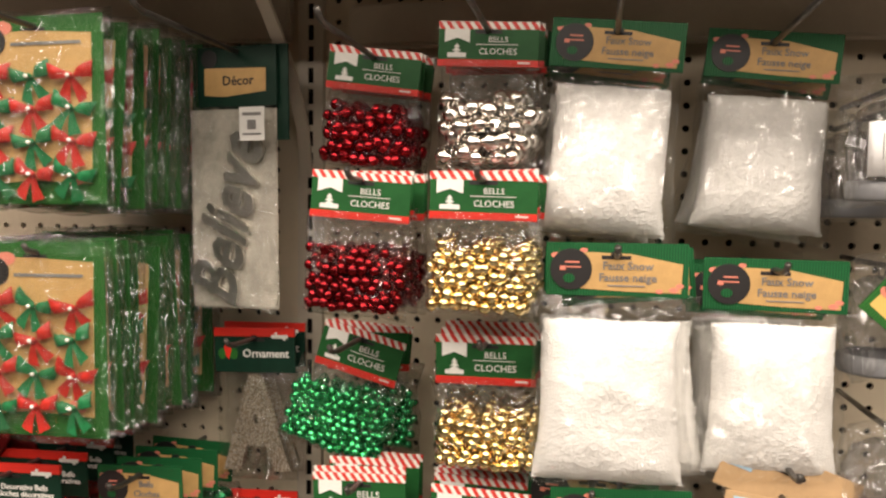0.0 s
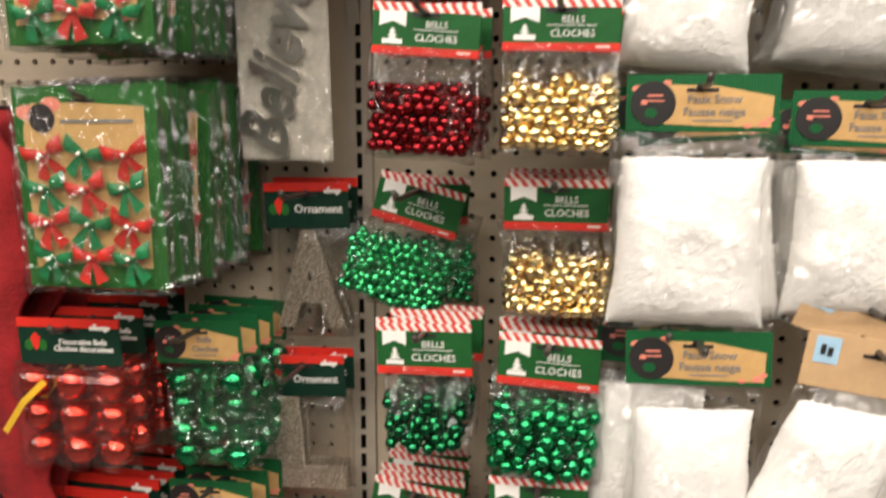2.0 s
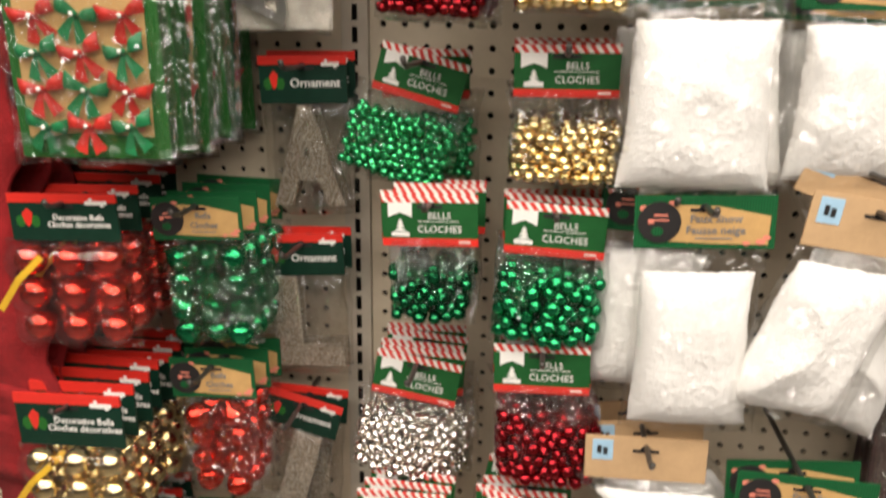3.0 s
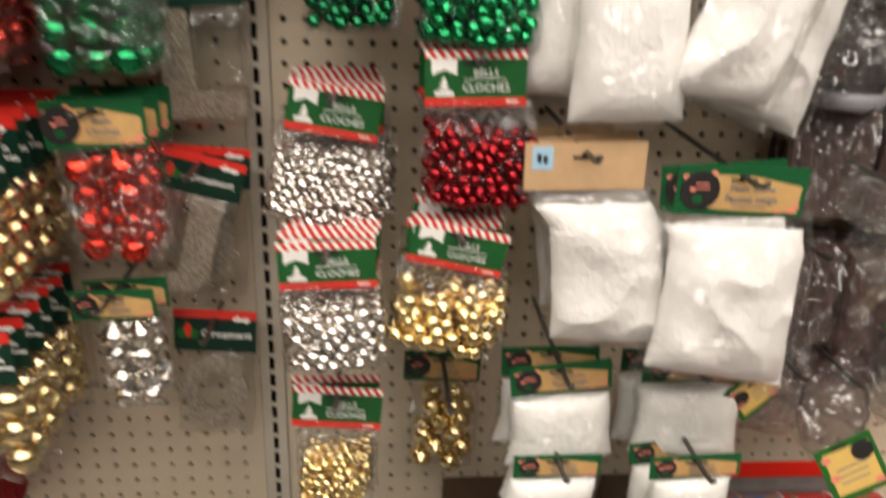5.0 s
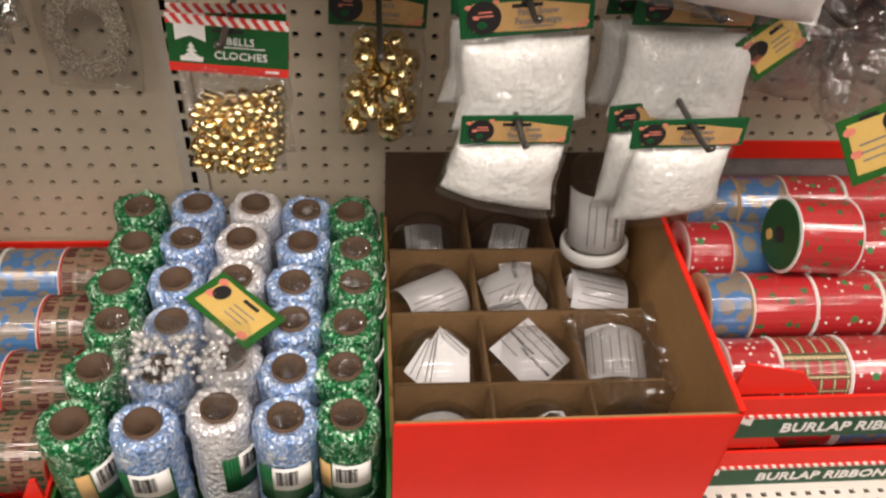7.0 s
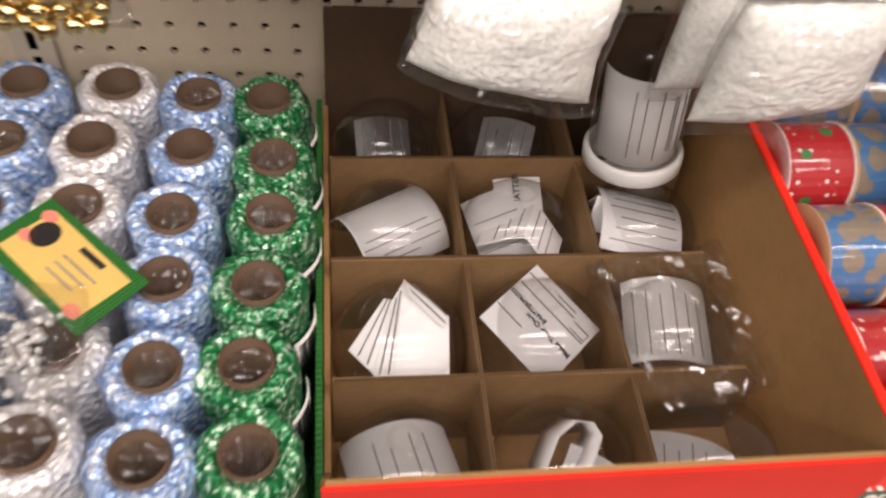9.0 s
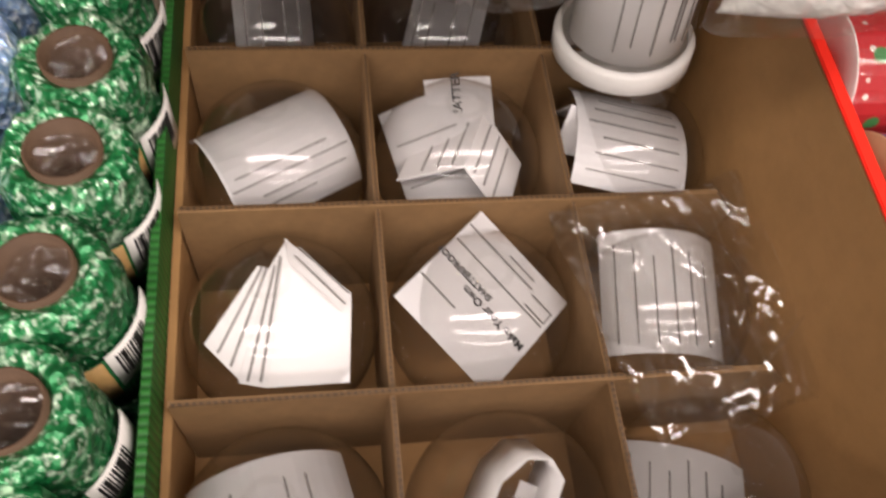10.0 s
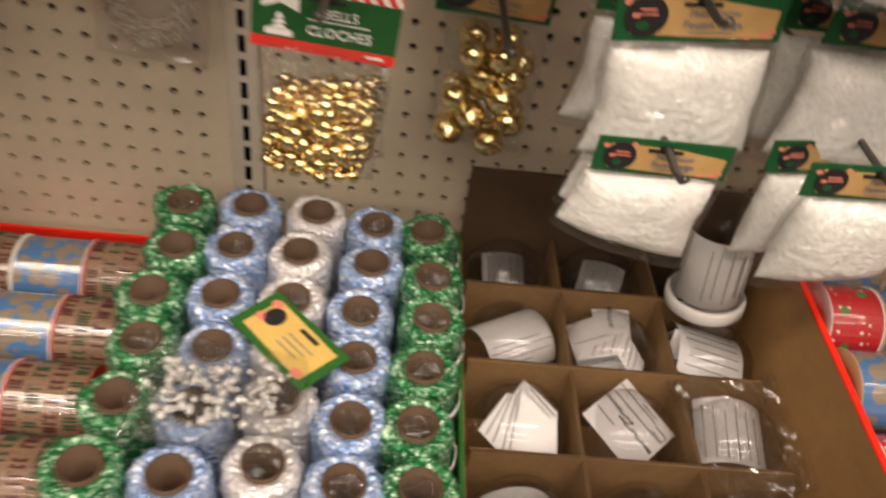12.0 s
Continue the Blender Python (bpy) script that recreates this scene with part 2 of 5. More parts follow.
LGREENM = surface("light_green_metal", (0.06, 0.46, 0.18), 0.22, metal=0.85, vary=0.25, scale=160)
DGREENM = surface("dark_green_metal", (0.012, 0.14, 0.055), 0.18, metal=0.9, vary=0.15)
SNOW = snow_material("faux_snow", (0.90, 0.88, 0.85), 420, 0.25, 0.75, 0.9)
CRYST = snow_material("crystal_snow", (0.86, 0.85, 0.81), 520, 0.12, 0.28, 0.80)
GLIT = glitter("silver_glitter", (0.60, 0.49, 0.35))
FILM = film_material("clear_film", gloss=1.5, crinkle=1.15, scale=44, rough=0.105)
FILMC = film_material("pack_film", gloss=1.6, crinkle=1.2, scale=24, haze=0.012, rough=0.08)
FILMS = film_material("smooth_film", gloss=0.85, crinkle=0.9, scale=17)
FILMB = film_material("stacked_film", gloss=1.1, crinkle=1.35, scale=34, rough=0.075, tint=(0.93, 0.945, 0.935))
FILMH = film_material("hazy_film", gloss=0.8, crinkle=1.2, scale=30, haze=0.012, rough=0.09)
JARP = film_material("grey_clear_plastic", gloss=0.6, crinkle=0.02, scale=8, haze=0.02, edge=0.9, power=2.6, rough=0.05, tint=(0.78, 0.78, 0.80))
CLEAR = film_material("clear_plastic", gloss=0.25, crinkle=0.02, scale=8, edge=0.45, power=4.0, rough=0.04)
SHELL = film_material("ball_shell", gloss=0.35, crinkle=0.02, scale=8, edge=0.95, power=3.0, rough=0.03, tint=(0.925, 0.92, 0.915))
LIDG = surface("grey_plastic_lid", (0.20, 0.20, 0.21), 0.4, vary=0.08)
LIDW = surface("white_plastic_lid", (0.78, 0.77, 0.74), 0.35, vary=0.04)
REDB = surface("red_satin", (0.52, 0.025, 0.015), 0.45, vary=0.2, scale=120, bumps=0.2, bscale=500)
GREENB = surface("green_satin", (0.010, 0.17, 0.055), 0.45, vary=0.2, scale=120, bumps=0.2, bscale=500)
GOLDR = surface("gold_ribbon", (0.70, 0.42, 0.03), 0.35, vary=0.15)
PEARL = surface("pearl", (0.85, 0.82, 0.76), 0.2)
MESHG = tinsel("green_mesh", (0.004, 0.09, 0.025), (0.012, 0.21, 0.06), (0.62, 0.80, 0.62))
MESHB = tinsel("blue_mesh", (0.16, 0.27, 0.52), (0.34, 0.48, 0.75), (0.85, 0.90, 0.95))
MESHW = tinsel("white_mesh", (0.60, 0.58, 0.58), (0.74, 0.72, 0.72), (0.90, 0.89, 0.88))
RB_RED = ribbon_print("red_flake_ribbon", (0.46, 0.012, 0.016), (0.72, 0.64, 0.58), "flake", 95)
RB_REDD = ribbon_print("red_dot_ribbon", (0.44, 0.012, 0.016), (0.74, 0.66, 0.60), "dots", 120)
RB_REDP = ribbon_print("red_leaf_ribbon", (0.48, 0.014, 0.016), (0.025, 0.13, 0.035), "leaf", 70)
RB_BLUE = ribbon_print("blue_star_ribbon", (0.055, 0.165, 0.36), (0.24, 0.19, 0.14), "blot", 62)
RB_PLAID = ribbon_print("plaid_ribbon", (0.42, 0.016, 0.016), (0.58, 0.48, 0.26), "plaid")
RB_KRAFT = ribbon_print("lettered_kraft_ribbon", (0.27, 0.16, 0.095), (0.23, 0.13, 0.08), "letters", 260)
RB_KRAFTG = ribbon_print("green_kraft_ribbon", (0.27, 0.165, 0.10), (0.23, 0.135, 0.08), "letters", 260)
INKR = surface("dark_red_ink", (0.085, 0.016, 0.014), 0.6, vary=0.25, scale=90)
INKG = surface("dark_green_ink", (0.022, 0.060, 0.022), 0.6, vary=0.25, scale=90)
FLOORM = surface("store_floor", (0.16, 0.145, 0.13), 0.3, vary=0.06, scale=2)
MAUVE = surface("mauve_card", (0.085, 0.050, 0.045), 0.5, vary=0.5, scale=70, coat=0.3)
CEILM = surface("ceiling_tile", (0.26, 0.25, 0.23), 0.9, vary=0.05, scale=3)
FARM = surface("far_shelving", (0.13, 0.10, 0.085), 0.8, vary=0.5, scale=3)


# ---- mesh helpers ----
def add_box(bm, c, s, m=None, bev=0.0):
    mat = Matrix.Translation(c) @ (m or Matrix()) @ Matrix.Diagonal((s[0], s[1], s[2], 1))
    r = bmesh.ops.create_cube(bm, size=1, matrix=mat)
    if bev:
        es = list({e for v in r["verts"] for e in v.link_edges})
        bmesh.ops.bevel(bm, geom=es, offset=bev, segments=2, affect="EDGES", clamp_overlap=True)


def add_prism(bm, pts, y0, y1):
    """A flat shape in x and z, between the depths y0 (front) and y1."""
    f = [bm.verts.new((x, y0, z)) for x, z in pts]
    k = [bm.verts.new((x, y1, z)) for x, z in pts]
    bm.faces.new(f)
    bm.faces.new(k[::-1])
    n = len(pts)
    for i in range(n):
        bm.faces.new((f[(i + 1) % n], f[i], k[i], k[(i + 1) % n]))


def add_rect(bm, x0, z0, x1, z1, y0, y1):
    add_prism(bm, [(x0, z0), (x1, z0), (x1, z1), (x0, z1)], y0, y1)


def disc_pts(cx, cz, r, n=24, sx=1.0):
    return [(cx + sx * r * math.cos(2 * math.pi * i / n), cz + r * math.sin(2 * math.pi * i / n)) for i in range(n)]


def add_ball(bm, c, r, sub=1, m=None):
    bmesh.ops.create_icosphere(bm, subdivisions=sub, radius=r, matrix=Matrix.Translation(c) @ (m or Matrix()))


def add_lathe(bm, prof, n=24, m=None, closed=False):
    """Turns a profile of (radius, height) about the z axis."""
    m = m or Matrix()
    rings = [[bm.verts.new(m @ Vector((r * math.cos(2 * math.pi * i / n), r * math.sin(2 * math.pi * i / n), h))) for i in range(n)] for r, h in prof]
    pairs = list(zip(rings, rings[1:])) + ([(rings[-1], rings[0])] if closed else [])
    for a, b in pairs:
        for i in range(n):
            j = (i + 1) % n
            bm.faces.new((a[i], a[j], b[j], b[i]))
    return rings


def add_tube(bm, pts, r, n=8):
    pts = [Vector(p) for p in pts]
    rings = []
    for i, p in enumerate(pts):
        d = (pts[min(i + 1, len(pts) - 1)] - pts[max(i - 1, 0)]).normalized()
        u = d.cross(Vector((0.31, 0.2, 0.93))).normalized()
        w = d.cross(u)
        rings.append([bm.verts.new(p + r * (u * math.cos(2 * math.pi * k / n) + w * math.sin(2 * math.pi * k / n))) for k in range(n)])
    for a, b in zip(rings, rings[1:]):
        for i in range(n):
            bm.faces.new((a[i], a[(i + 1) % n], b[(i + 1) % n], b[i]))
    bm.faces.new(rings[0][::-1])
    bm.faces.new(rings[-1])


def add_strip(bm, pts, w, axis=(0, 0, 1), th=0.0006):
    """A band of width w along axis, following the points, with thickness."""
    ax = Vector(axis).normalized()
    rows = []
    pts = [Vector(p) for p in pts]
    for i, p in enumerate(pts):
        d = (pts[min(i + 1, len(pts) - 1)] - pts[max(i - 1, 0)]).normalized()
        nrm = d.cross(ax).normalized() * th
        rows.append([bm.verts.new(p + ax * (w / 2) + nrm), bm.verts.new(p - ax * (w / 2) + nrm), bm.verts.new(p - ax * (w / 2) - nrm), bm.verts.new(p + ax * (w / 2) - nrm)])
    for a, b in zip(rows, rows[1:]):
        for i in range(4):
            bm.faces.new((a[i], a[(i + 1) % 4], b[(i + 1) % 4], b[i]))
    bm.faces.new(rows[0][::-1])
    bm.faces.new(rows[-1])


def add_pillow(bm, w, top, bot, d, nx=14, nz=14, amp=0.004, seed=0, flat=3.0, yc=0.0, flare=0.0, front_only=False, sag=0.0, grain=0.0, crease=0.0, facet=0.0):
    """A filled pouch between the heights top and bot; flare widens its lower corners."""
    rnd = Vector((seed * 3.7, seed * 1.3, seed * 2.1))
    def surf(side):
        g = []
        for j in range(nz + 1):
            v = -1 + 2 * j / nz
            row = []
            for i in range(nx + 1):
                u = -1 + 2 * i / nx
                prof = max(0.0, (1 - abs(u) ** flat)) ** 0.6 * max(0.0, (1 - abs(v) ** flat)) ** 0.6
                prof *= 1 + sag * v
                z = top + (bot - top) * (v + 1) / 2
                x = u * w / 2 * (1 + flare * (v + 1) / 2 * (v > 0) * v)
                nz_ = noise.noise(Vector((x * 38, z * 38, side * 4.0)) + rnd)
                nf = noise.noise(Vector((x * 110, z * 110, side * 2.0)) + rnd)
                edge = noise.noise(Vector((x * 30 + 9, z * 30, 1.0)) + rnd) * amp * 1.2
                if grain:
                    gn = noise.noise(Vector((x * 330, z * 330, side * 7.0)) + rnd)
                    edge += grain * 1.6 * noise.noise(Vector((x * 210, z * 210, 3.0)) + rnd)
                    nf += gn * grain / (amp * 0.4)
                if crease:
                    cr = noise.noise(Vector((x * 17 + z * 9, z * 13 - x * 6, side * 3.0)) + rnd)
                    nf -= math.exp(-(cr / 0.07) ** 2) * crease / (amp * 0.4)
                if facet:
                    nz_ -= facet / amp * abs(noise.noise(Vector((x * 15 + z * 8, z * 13 - x * 5, side * 2.0)) + rnd))
                y = yc + side * (prof * d / 2 + (nz_ * amp + nf * amp * 0.4) * (0.25 + prof))
                row.append(bm.verts.new((x + edge * (abs(u) > 0.95), y, z + edge * (abs(v) > 0.95))))
            g.append(row)
        for j in range(nz):
            for i in range(nx):
                q = (g[j][i], g[j][i + 1], g[j + 1][i + 1], g[j + 1][i])
                bm.faces.new(q if side > 0 else q[::-1])
    surf(-1)
    if not front_only:
        surf(1)
        bmesh.ops.remove_doubles(bm, verts=bm.verts, dist=0.0004)


CACHE = {}


def mesh_of(key, fn, mat, smooth=True):
    """The mesh that fn draws, made once for each key."""
    k = (key, mat.name)
    if k not in CACHE:
        bm = bmesh.new()
        fn(bm)
        bmesh.ops.recalc_face_normals(bm, faces=bm.faces) if not key[0].startswith("open") else None
        me = bpy.data.meshes.new(str(key[0]))
        bm.to_mesh(me)
        bm.free()
        me.materials.append(mat)
        if smooth:
            me.polygons.foreach_set("use_smooth", [True] * len(me.polygons))
        CACHE[k] = me
    return CACHE[k]


def part(name, key, fn, mat, parent, label="", m=None, smooth=False, kind=""):
    ob = new(name, mesh_of(key, fn, mat, smooth))
    ob.parent = parent
    if m is not None:
        ob.matrix_basis = m
    return tagged(ob, label=label, kind=kind)


def thing(name, label, category, m, group="", kind=""):
    ob = new(name)
    ob.empty_display_size = 0.02
    ob.matrix_basis = m
    return tagged(ob, label, category, group, kind)


def text_fn(words, size, bold=0.0, lines=1.0):
    def fn(bm):
        cu = bpy.data.curves.new("words", "FONT")
        cu.body, cu.size, cu.align_x, cu.align_y = words, size, "CENTER", "CENTER"
        cu.extrude, cu.offset, cu.space_line = 0.0003, bold * size, lines
        cu.resolution_u = 2
        ob = bpy.data.objects.new("words", cu)
        scene.collection.objects.link(ob)
        dg = bpy.context.evaluated_depsgraph_get()
        me = bpy.data.meshes.new_from_object(ob.evaluated_get(dg))
        me.transform(Matrix.Rotation(math.pi / 2, 4, "X"))
        bm.from_mesh(me)
        bpy.data.objects.remove(ob)
        bpy.data.meshes.remove(me)
        bpy.data.curves.remove(cu)
    return fn


def words(text, size, mat, parent, x, y, z, bold=0.01, rot=None, name="lettering", m=None, lines=1.0):
    return part(name, ("text " + text, size, bold), text_fn(text, size, bold, lines), mat, parent, m=m if m is not None else pose(x, y, z, *(rot or (0, 0, 0))))


def bars_fn(rows):
    def fn(bm):
        for x0, z0, x1, z1 in rows:
            add_rect(bm, x0, z0, x1, z1, -0.0003, 0.0003)
    return fn


# ---- the store round it ----
def plain(name, c, s, mat, label, category):
    bm = bmesh.new()
    add_box(bm, c, s)
    me = bpy.data.meshes.new(name)
    bm.to_mesh(me)
    bm.free()
    me.materials.append(mat)
    return tagged(new(name, me), label, category, kind="structure")


plain("floor", (0.3, -3.1, -0.05), (7, 8.2, 0.1), FLOORM, "pale vinyl store floor", "floor")
plain("ceiling", (0.3, -3.1, 3.05), (7, 8.2, 0.1), CEILM, "pale tiled store ceiling", "ceiling")
plain("wall_south", (0.3, -7.15, 1.5), (7, 0.1, 3.0), FARM, "far side of the aisle", "wall")
plain("wall_west", (-3.15, -3.1, 1.5), (0.1, 8.0, 3.0), FARM, "end of the aisle", "wall")
plain("wall_east", (3.75, -3.1, 1.5), (0.1, 8.0, 3.0), FARM, "other end of the aisle", "wall")
# coloured near black, so that the peg holes look shaded
plain("wall_north", (0.3, 0.05, 1.5), (6.9, 0.04, 3.0), HOLE_SHADE, "back of the shelving bay, coloured dark for shaded holes", "wall")

G = 0.0254
UPX = 0.045


def peg_panel(name, x0, x1, xh, z0, z1, label):
    """A sheet of pegboard with its holes cut through it."""
    vs, fs = [], []
    R, N = 0.0041, 8
    i0, i1 = math.ceil((x0 - xh) / G + 0.5), math.floor((x1 - xh) / G - 0.5)
    j0, j1 = round((z0 - 0.5) / G), round((z1 - 0.5) / G)
    for j in range(j0, j1 + 1):
        for i in range(i0, i1 + 1):
            cx, cz = xh + i * G, 0.5 + j * G
            xa = x0 if i == i0 else cx - G / 2
            xb = x1 if i == i1 else cx + G / 2
            b = len(vs)
            sq = [(xb, cz), (xb, cz + G / 2), (cx, cz + G / 2), (xa, cz + G / 2), (xa, cz), (xa, cz - G / 2), (cx, cz - G / 2), (xb, cz - G / 2)]
            vs += [(x, 0, z) for x, z in sq]
            for y in (0, 0.006):
                vs += [(cx + R * math.cos(2 * math.pi * k / N), y, cz + R * math.sin(2 * math.pi * k / N)) for k in range(N)]
            for k in range(N):
                n = (k + 1) % N
                fs.append((b + n, b + k, b + 8 + k, b + 8 + n))
                fs.append((b + 8 + n, b + 8 + k, b + 16 + k, b + 16 + n))
    me = bpy.data.meshes.new(name)
    me.from_pydata(vs, [], fs)
    me.materials.append(PEG)
    return tagged(new(name, me), label, "pegboard", kind="structure")


peg_panel("wall_panel_1", -0.56, UPX - 0.017, 0.0, 0.36, 1.84, "cream painted pegboard with round holes")
peg_panel("wall_panel_2", UPX + 0.017, 1.22, 0.179, 0.36, 1.84, "cream painted pegboard beside the slotted upright")


def upright(bm):
    """Slotted steel upright: one folded sheet with a slot through it every inch."""
    xs = [-0.017, -0.0155, -0.0035, 0.0035, 0.0155, 0.017]
    zs, n = 0.36, 60
    levels = [zs]
    for k in range(n):
        levels += [zs + k * G + 0.009, zs + k * G + 0.0165, zs + (k + 1) * G]
    front = [[bm.verts.new((UPX + x, 0.003 if i in (0, 5) else -0.0055, z)) for i, x in enumerate(xs)] for z in levels]
    back = [[bm.verts.new((UPX + x, -0.0025, z)) for x in xs[2:4]] for z in levels]
    for j in range(len(levels) - 1):
        a, b = front[j], front[j + 1]
        solid = j % 3 == 1
        for i in range(5):
            if i == 2 and not solid:
                continue
            bm.faces.new((a[i], a[i + 1], b[i + 1], b[i]))
        if not solid:
            bm.faces.new((a[2], b[2], back[j + 1][0], back[j][0]))
            bm.faces.new((a[3], back[j][1], back[j + 1][1], b[3]))
    for v in [v for v in bm.verts if not v.link_faces]:
        bm.verts.remove(v)


up = thing("slotted_upright", "cream steel upright with a row of slots", "shelf upright", Matrix(), kind="structure")
part("channel", ("open upright",), upright, STEEL, up)

# upper shelf with its back rail and brackets
shelf = thing("upper_shelf", "cream steel shelf above the hooks", "shelf", Matrix())
part("shelf_board", ("shelfboard",), lambda bm: add_box(bm, (0.33, -0.154, 1.890), (1.76, 0.298, 0.025), bev=0.004), STEEL, shelf)
part("front_lip", ("shelflip",), lambda bm: add_box(bm, (0.33, -0.310, 1.900), (1.76, 0.014, 0.06), bev=0.004), STEEL, shelf)
part("back_rail", ("backrail",), lambda bm: add_box(bm, (0.33 + 0.325, -0.018, 1.810), (1.11, 0.026, 0.048), bev=0.003), STEEL, shelf, "cream rail under the shelf")
part("back_rail", ("backrail2",), lambda bm: add_box(bm, (-0.2685, -0.012, 1.836), (0.583, 0.018, 0.080), bev=0.003), STEEL, shelf, "plain cream panel under the shelf")
part("bracket", ("bracket",), lambda bm: add_strip(bm, [(UPX - 0.004, -0.004 - 0.24 * t, 1.635 + 0.25 * (t ** 0.55)) for t in [k / 14 for k in range(15)]], 0.014, (1, 0, 0), 0.003), STEEL, shelf, "curved white bracket")


def deck_fn(x0, x1):
    """Perforated shelf deck: staggered rows of holes near the front."""
    def fn(bm):
        DZ, p, hx, hy, pitch = 0.380, 0.0165, 0.0066, 0.0052, 0.0112
        mid, wide = (x0 + x1) / 2, x1 - x0
        add_box(bm, (mid, -0.190, DZ - 0.008), (wide, 0.380, 0.016))
        for k in range(3):
            ya = -0.3802 - pitch * k
            ry = ya - pitch / 2
            for y in (ya - (pitch - hy) / 4, ya - pitch + (pitch - hy) / 4):
                add_box(bm, (mid, y, DZ - 0.0015), (wide, (pitch - hy) / 2, 0.003))
            x = x0 - p * (0.5 if k % 2 else 1)
            while x < x1:
                a, b = max(x0, x + hx / 2), min(x1, x + p - hx / 2)
                if b > a:
                    add_box(bm, ((a + b) / 2, ry, DZ - 0.0015), (b - a, hy, 0.003))
                x += p
        add_box(bm, (mid, -0.4319, DZ - 0.002), (wide, 0.0362, 0.004))
        add_box(bm, (mid, -0.452, DZ - 0.02), (wide, 0.006, 0.044), bev=0.002)
    return fn


dk = thing("shelf_deck_1", "cream perforated steel shelf deck", "shelf", Matrix(), kind="structure")
part("deck_panel", ("deckL",), deck_fn(-0.56, UPX - 0.0015), DECKM, dk)
dk = thing("shelf_deck_2", "cream perforated steel shelf deck beside the seam", "shelf", Matrix(), kind="structure")
part("deck_panel", ("deckR",), deck_fn(UPX + 0.0015, 1.22), DECKM, dk)
# added dark sheet: stands for the shade seen through the deck's holes
plain("deck_shade_sheet", (0.33, -0.22, 0.335), (1.78, 0.42, 0.012), HOLE_SHADE, "dark sheet standing for the shade under the deck", "shelf")
plain("kick_panel", (0.33, -0.44, 0.17), (1.78, 0.02, 0.34), STEEL, "cream steel base panel", "shelf")


# ---- hooks ----
def hook(x, z, length=0.27, up_=0.012):
    length = 0.31 if z > 1.7 else length
    h = thing("peg_hook", "dark wire peg hook on the pegboard", "hook", pose(x, 0, z), group="peg hooks")
    part("wire", ("hook", length), lambda bm: add_tube(bm, [(0, 0.004, 0), (0, -length * 0.5, 0.001), (0, -length + 0.02, 0.003), (0, -length + 0.006, 0.006), (0, -length, up_)], 0.0029), WIRE, h, smooth=True)


# ---- header cards ----
def slot(parent, z, y=-0.0016):
    part("hang_slot", ("slot",), lambda bm: add_prism(bm, disc_pts(0, 0.0015, 0.004, 12, 1.3), 0, 0.0006) or add_rect(bm, -0.013, -0.0022, 0.013, 0.0012, 0, 0.0006), BLACKP, parent, m=pose(0, y, z))


def card_fn(w, h, th=0.0022, wob=0.0):
    return lambda bm: add_box(bm, (0, 0, 0), (w, th, h), bev=0.0005)


def bells_header(parent, w, h):
    part("header_card", ("bhead", w, h), card_fn(w, h), GREEN, parent, "green folded header card")
    y = -0.0017
    sh, rh = 0.0068, h * 0.145
    part("striped_edge", ("bstripe", w, h), lambda bm: add_rect(bm, -w / 2, h / 2 - sh, w / 2, h / 2 + 0.0004, y, -y), CANDY, parent, "candy-striped edge")
    part("red_band", ("bred", w, h), lambda bm: add_rect(bm, -w / 2, -h / 2 - 0.0004, w / 2, -h / 2 + rh, y, -y), REDP, parent, "red lower band")
    lx, t = -w * 0.31, h / 2 - sh

    def logo(bm):
        a = w * 0.125
        add_prism(bm, [(lx - a, t), (lx - a, t - h * 0.30), (lx, t - h * 0.20), (lx + a, t - h * 0.30), (lx + a, t)], y, 0)
        for k in range(3):
            zz = t - h * 0.33 - k * h * 0.08
            add_prism(bm, [(lx - 0.003 - k * 0.0016, zz - h * 0.085), (lx + 0.003 + k * 0.0016, zz - h * 0.085), (lx, zz)], y - 0.0001 * k, 0)
        add_rect(bm, lx - a * 0.75, -h / 2 + rh + 0.0022, lx + a * 0.75, -h / 2 + rh + 0.0065, y, 0)
    part("emblem", ("blogo", w, h), logo, WHITEP, parent, "white banner and tree emblem")
    words("BELLS", h * 0.185, WHITEP, parent, w * 0.10, y, h * 0.10, 0.0)
    words("CLOCHES", h * 0.20, WHITEP, parent, w * 0.10, y, -h * 0.17, 0.0)
    part("rule", ("brule", w, h), bars_fn([(w * -0.12, -0.0007, w * 0.30, -0.0001), (w * 0.30, -h * 0.44, w * 0.42, -h * 0.40)]), WHITEP, parent, m=pose(0, y, 0))
    slot(parent, h * 0.29)


